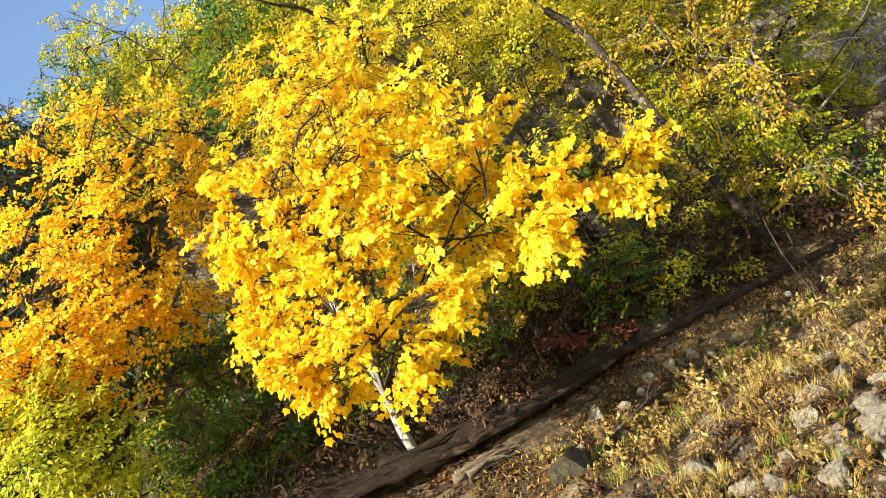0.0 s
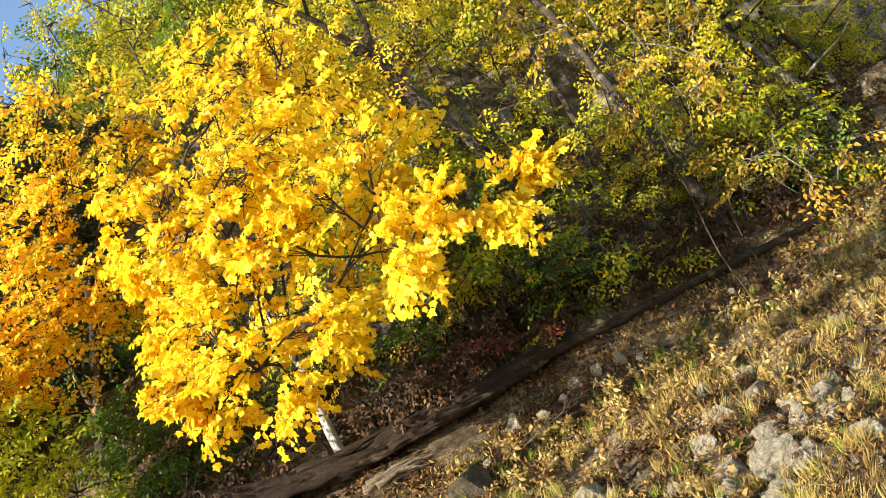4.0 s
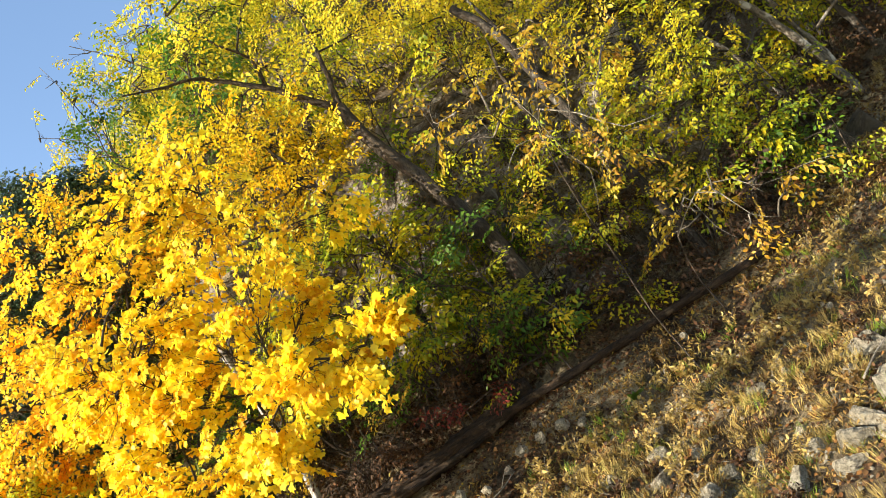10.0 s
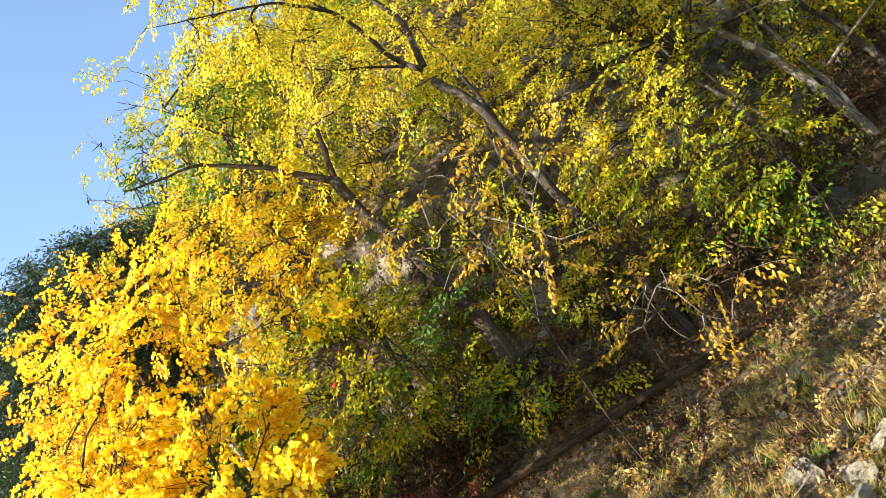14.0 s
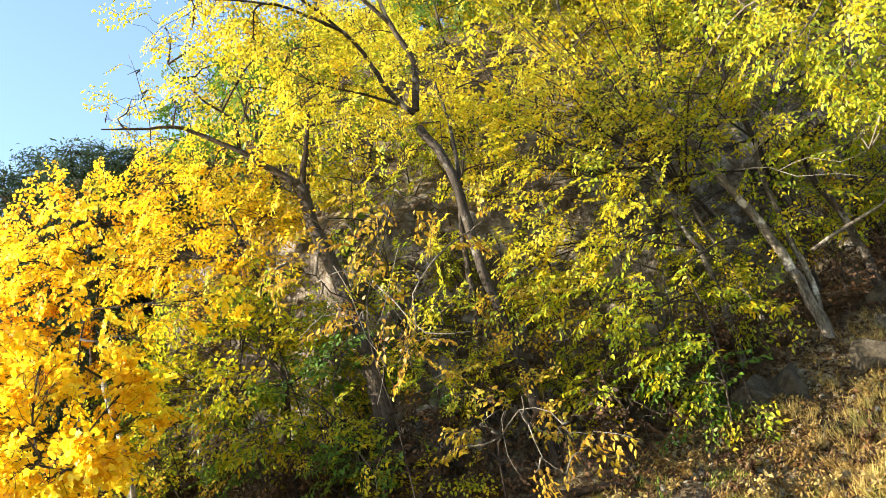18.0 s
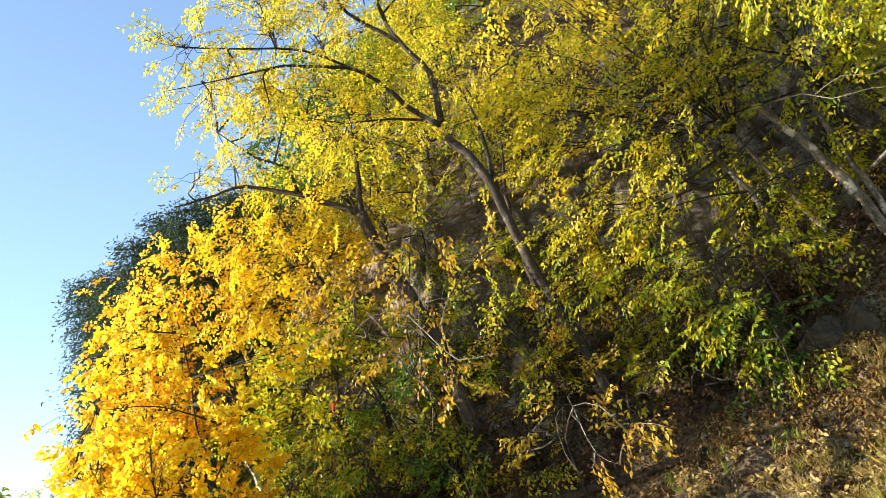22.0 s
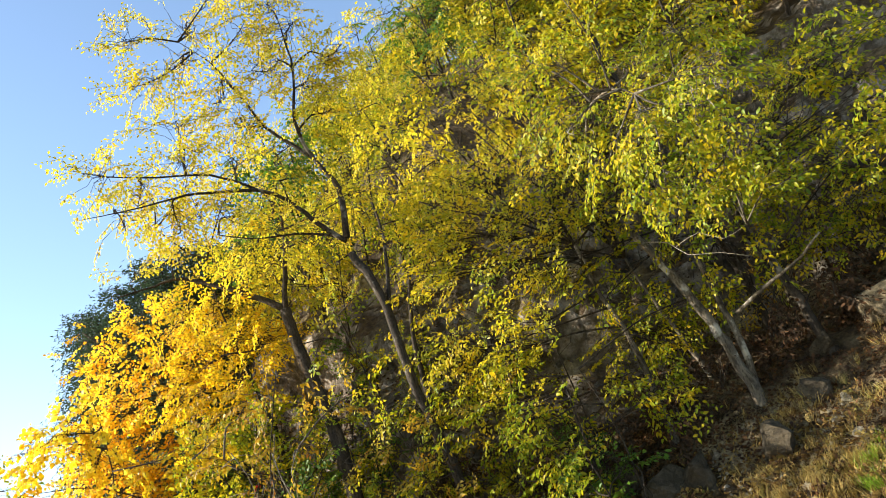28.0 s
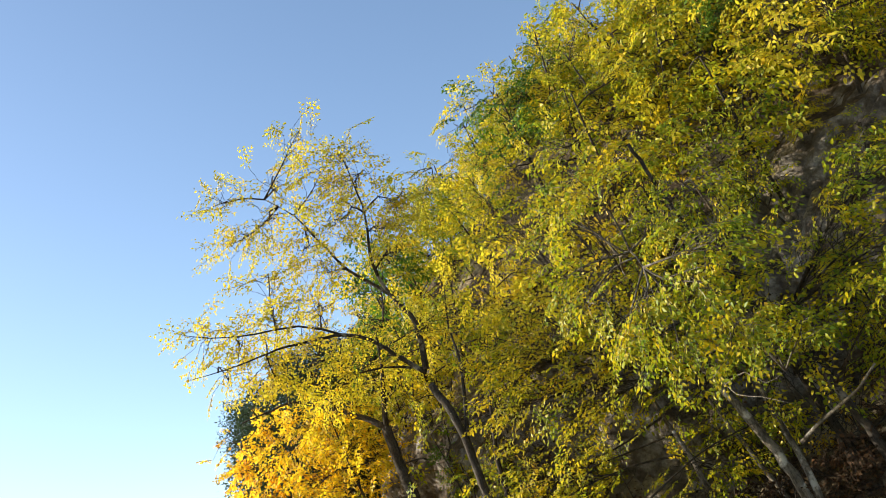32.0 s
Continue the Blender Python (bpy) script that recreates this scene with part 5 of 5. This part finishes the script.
def tufts(name, label, mat, n, blades, x0, x1, y0, y1, seed, length):
    c = strewn(n, x0, x1, y0, y1, seed)
    at = np.repeat(c, blades, axis=0)
    m = len(at)
    out = unit(m) * np.array([1, 1, 0.2])[None]
    at = at + out * 0.07 * np.random.rand(m, 1)
    ax = out * np.random.uniform(0.3, 1.6, (m, 1)) + np.repeat(unit(len(c)) * 0.5, blades, axis=0) + np.array([0, -0.25, 0.7])[None]
    tagged(scatter_mesh(name, BLADE, at, ax, -out + np.array([0, 0, 0.3])[None], length * np.random.uniform(0.5, 1.2, m), mat), label, "grass", kind="stuff")


tufts("dry_grass", "tufts of straw-coloured dry grass on the bank", M_STRAW, 900, 30, 1.8, 9.5, 3.1, 5.3, 31, 0.12)
tufts("dry_grass", "dry grass and weeds on the upper verge", M_STRAW, 900, 30, 9.3, 13.6, 4.2, 6.1, 35, 0.13)
tufts("dry_grass", "sparse dry grass below the birch", M_STRAW, 160, 20, 9.8, 13.6, 6.0, 7.2, 36, 0.12)
tufts("green_grass", "lush green grass at the bank's foot", M_GRASS, 700, 36, 8.7, 13.4, 3.6, 4.75, 32, 0.12)
tufts("green_grass", "scattered green grass tufts between the rocks", M_GRASS, 200, 22, 2.5, 8.8, 3.7, 5.7, 33, 0.11)
tufts("green_grass", "thick green grass on the upper verge", M_GRASS, 700, 36, 10.9, 13.8, 4.5, 5.9, 34, 0.13)


# ---- small things ----
def ribbon():
    """A red marker ribbon tied round a sapling, one end hanging."""
    base = tagged(new("marker_ribbon"), "red marker ribbon tied to a pale sapling", "ribbon")
    base.location = (3.88, 7.27, 4.27)
    m, nt, b = surface("red_ribbon", 0.5)
    nt.links.new(ramp(nt, [(0.3, (0.5, 0.02, 0.015)), (0.7, (0.72, 0.05, 0.03))], noise_tex(nt, 30, 2)), b.inputs["Base Color"])
    ring = np.array([(0.03 * math.cos(a), 0.03 * math.sin(a), 0.004 * math.sin(3 * a)) for a in np.linspace(0, 2 * math.pi, 15)])
    link_mesh("band", *tube(ring, 0.018, 0.018, 5), m, base)
    tail = spline([(0, -0.03, 0), (-0.02, -0.05, -0.05), (-0.01, -0.06, -0.13)], 0.02)
    link_mesh("loose_end", *tube(tail, 0.014, 0.02, 4), m, base)


ribbon()


def fallen_twig(pts, side, label, r=0.009):
    base = tagged(new("fallen_twig"), label, "twig")
    base.location = pts[0]
    o = np.array(pts[0])
    link_mesh("stem", *tube(spline([np.array(p) - o for p in pts], 0.05), r, 0.004, 6, 0.1), B_PALE, base)
    for a, b in side:
        link_mesh("fork", *tube(spline([np.array(a) - o, (np.array(a) + np.array(b)) / 2 - o + (0, 0, 0.02), np.array(b) - o], 0.04), 0.6 * r, 0.002, 5), B_PALE, base)


def lying(x, y, lift=0.03):
    return (x, y, ground_at(x, y) + lift)


fallen_twig([lying(3.75, 5.68), lying(3.95, 5.66, 0.07), lying(4.2, 5.7, 0.1), lying(4.38, 5.78, 0.06)], [(lying(3.95, 5.66, 0.07), lying(4.05, 5.6, 0.2)), (lying(4.2, 5.7, 0.1), lying(4.35, 5.66, 0.2))], "pale forked twig lying on the bank")
fallen_twig([lying(2.5, 5.75), lying(2.65, 5.7, 0.05), lying(2.85, 5.72, 0.08)], [(lying(2.65, 5.7, 0.05), lying(2.7, 5.6, 0.13))], "short bleached twig beside the log", 0.007)
fallen_twig([lying(6.45, 3.9, 0.2), lying(6.65, 3.92, 0.22), lying(6.85, 3.95, 0.24)], [], "short dark stick resting on the rocks", 0.01)
fallen_twig([(5.55, 6.1, 2.5), (5.6, 6.0, 2.75), (5.5, 5.95, 3.0)], [((5.6, 6.0, 2.75), (5.75, 5.95, 2.95))], "thin bare twig leaning over the fallen pole", 0.004)
log("dead_limb", "bleached broken limb lying high on the slope", [(11.35, 10.3, 8.55), (11.55, 10.2, 8.5), (11.75, 10.1, 8.3), (12.15, 10.0, 8.0)], 0.055, 0.075, B_PALE)


def leafy_plant(x, y, size, count, label):
    base = tagged(new("leafy_plant"), label, "plant")
    z = ground_at(x, y)
    base.location = (x, y, z)
    for k in range(count):
        a = k * 2.4
        d = np.array([[math.cos(a), math.sin(a), 0.5 + 0.5 * np.random.rand()]])
        scatter_mesh("leaf", OVAL, np.zeros((1, 3)), d, np.array([[0, 0, 1.0]]), np.array([size * np.random.uniform(0.7, 1.1)]), M_GREEN, base)


def weed(seed, leaf, label, tall):
    """A small many-stemmed weed with narrow leaves."""
    np.random.seed(seed)
    base = tagged(new("bank_weed"), label, "weed", "weeds on the bank")
    base.location = (3.5 + 0.2 * seed, 5.0, ground_at(3.5 + 0.2 * seed, 5.0))
    tv, tf, at, ax = [], [], [], []
    for k in range(11):
        a = 2.4 * k
        lean = np.array([math.cos(a), math.sin(a), 0.0]) * np.random.uniform(0.2, 0.9)
        h = tall * np.random.uniform(0.5, 1.1)
        line = np.array([(0, 0, -0.02), lean * h * 0.35 + (0, 0, 0.55 * h), lean * h + (0, 0, 0.85 * h)])
        v, f = tube(line, 0.0028, 0.001, 3)
        o = len(tv)
        tv.extend(v)
        tf.extend(tuple(i + o for i in q) for q in f)
        n = 9
        q = np.random.uniform(0.2, 1.0, n)[:, None]
        at.append(line[0] * (1 - q) ** 2 + 2 * line[1] * q * (1 - q) + line[2] * q * q)
        ax.append(unit(n) + lean[None] + np.array([0, 0, 0.3])[None])
    tagged(link_mesh("stem", tv, tf, B_PALE, base), kind="stuff")
    at, ax = np.vstack(at), np.vstack(ax)
    n = len(at)
    tagged(scatter_mesh("leaf", OVAL, at, ax, unit(n) + np.array([-0.2, -0.3, 1.0])[None], np.random.uniform(0.02, 0.05, n), leaf, base), kind="stuff")
    return base


WEEDS = [weed(1, M_WEED, "withered tan weed on the stony bank", 0.16), weed(2, M_STRAW, "straw-coloured dry weed on the bank", 0.2), weed(3, M_LITTER, "brown dried weed among the rocks", 0.13), weed(4, M_STRAW, "low straw-green weed on the bank", 0.12)]
for k in range(230):
    x = 2.8 + 8.6 * ((k * 0.618) % 1.0)
    y = 3.7 + 1.9 * ((k * 0.755) % 1.0) + 0.06 * (x - 3)
    size = 0.7 + 0.7 * ((k * 0.37) % 1.0)
    copy_thing(WEEDS[(k * 7 + k // 4) % 4], pose(x, y, ground_at(x, y), 0, 0, 137 * k) @ Matrix.Diagonal((size, size, size, 1)))


np.random.seed(77)
leafy_plant(3.29, 5.73, 0.13, 16, "green rosette of broad weed leaves on the bank")
leafy_plant(5.55, 5.57, 0.15, 12, "upright green weed on the lit bank")
leafy_plant(2.47, 7.4, 0.12, 10, "small green weed at the log's foot")
leafy_plant(4.5, 4.4, 0.13, 9, "small green weed between limestone rocks")
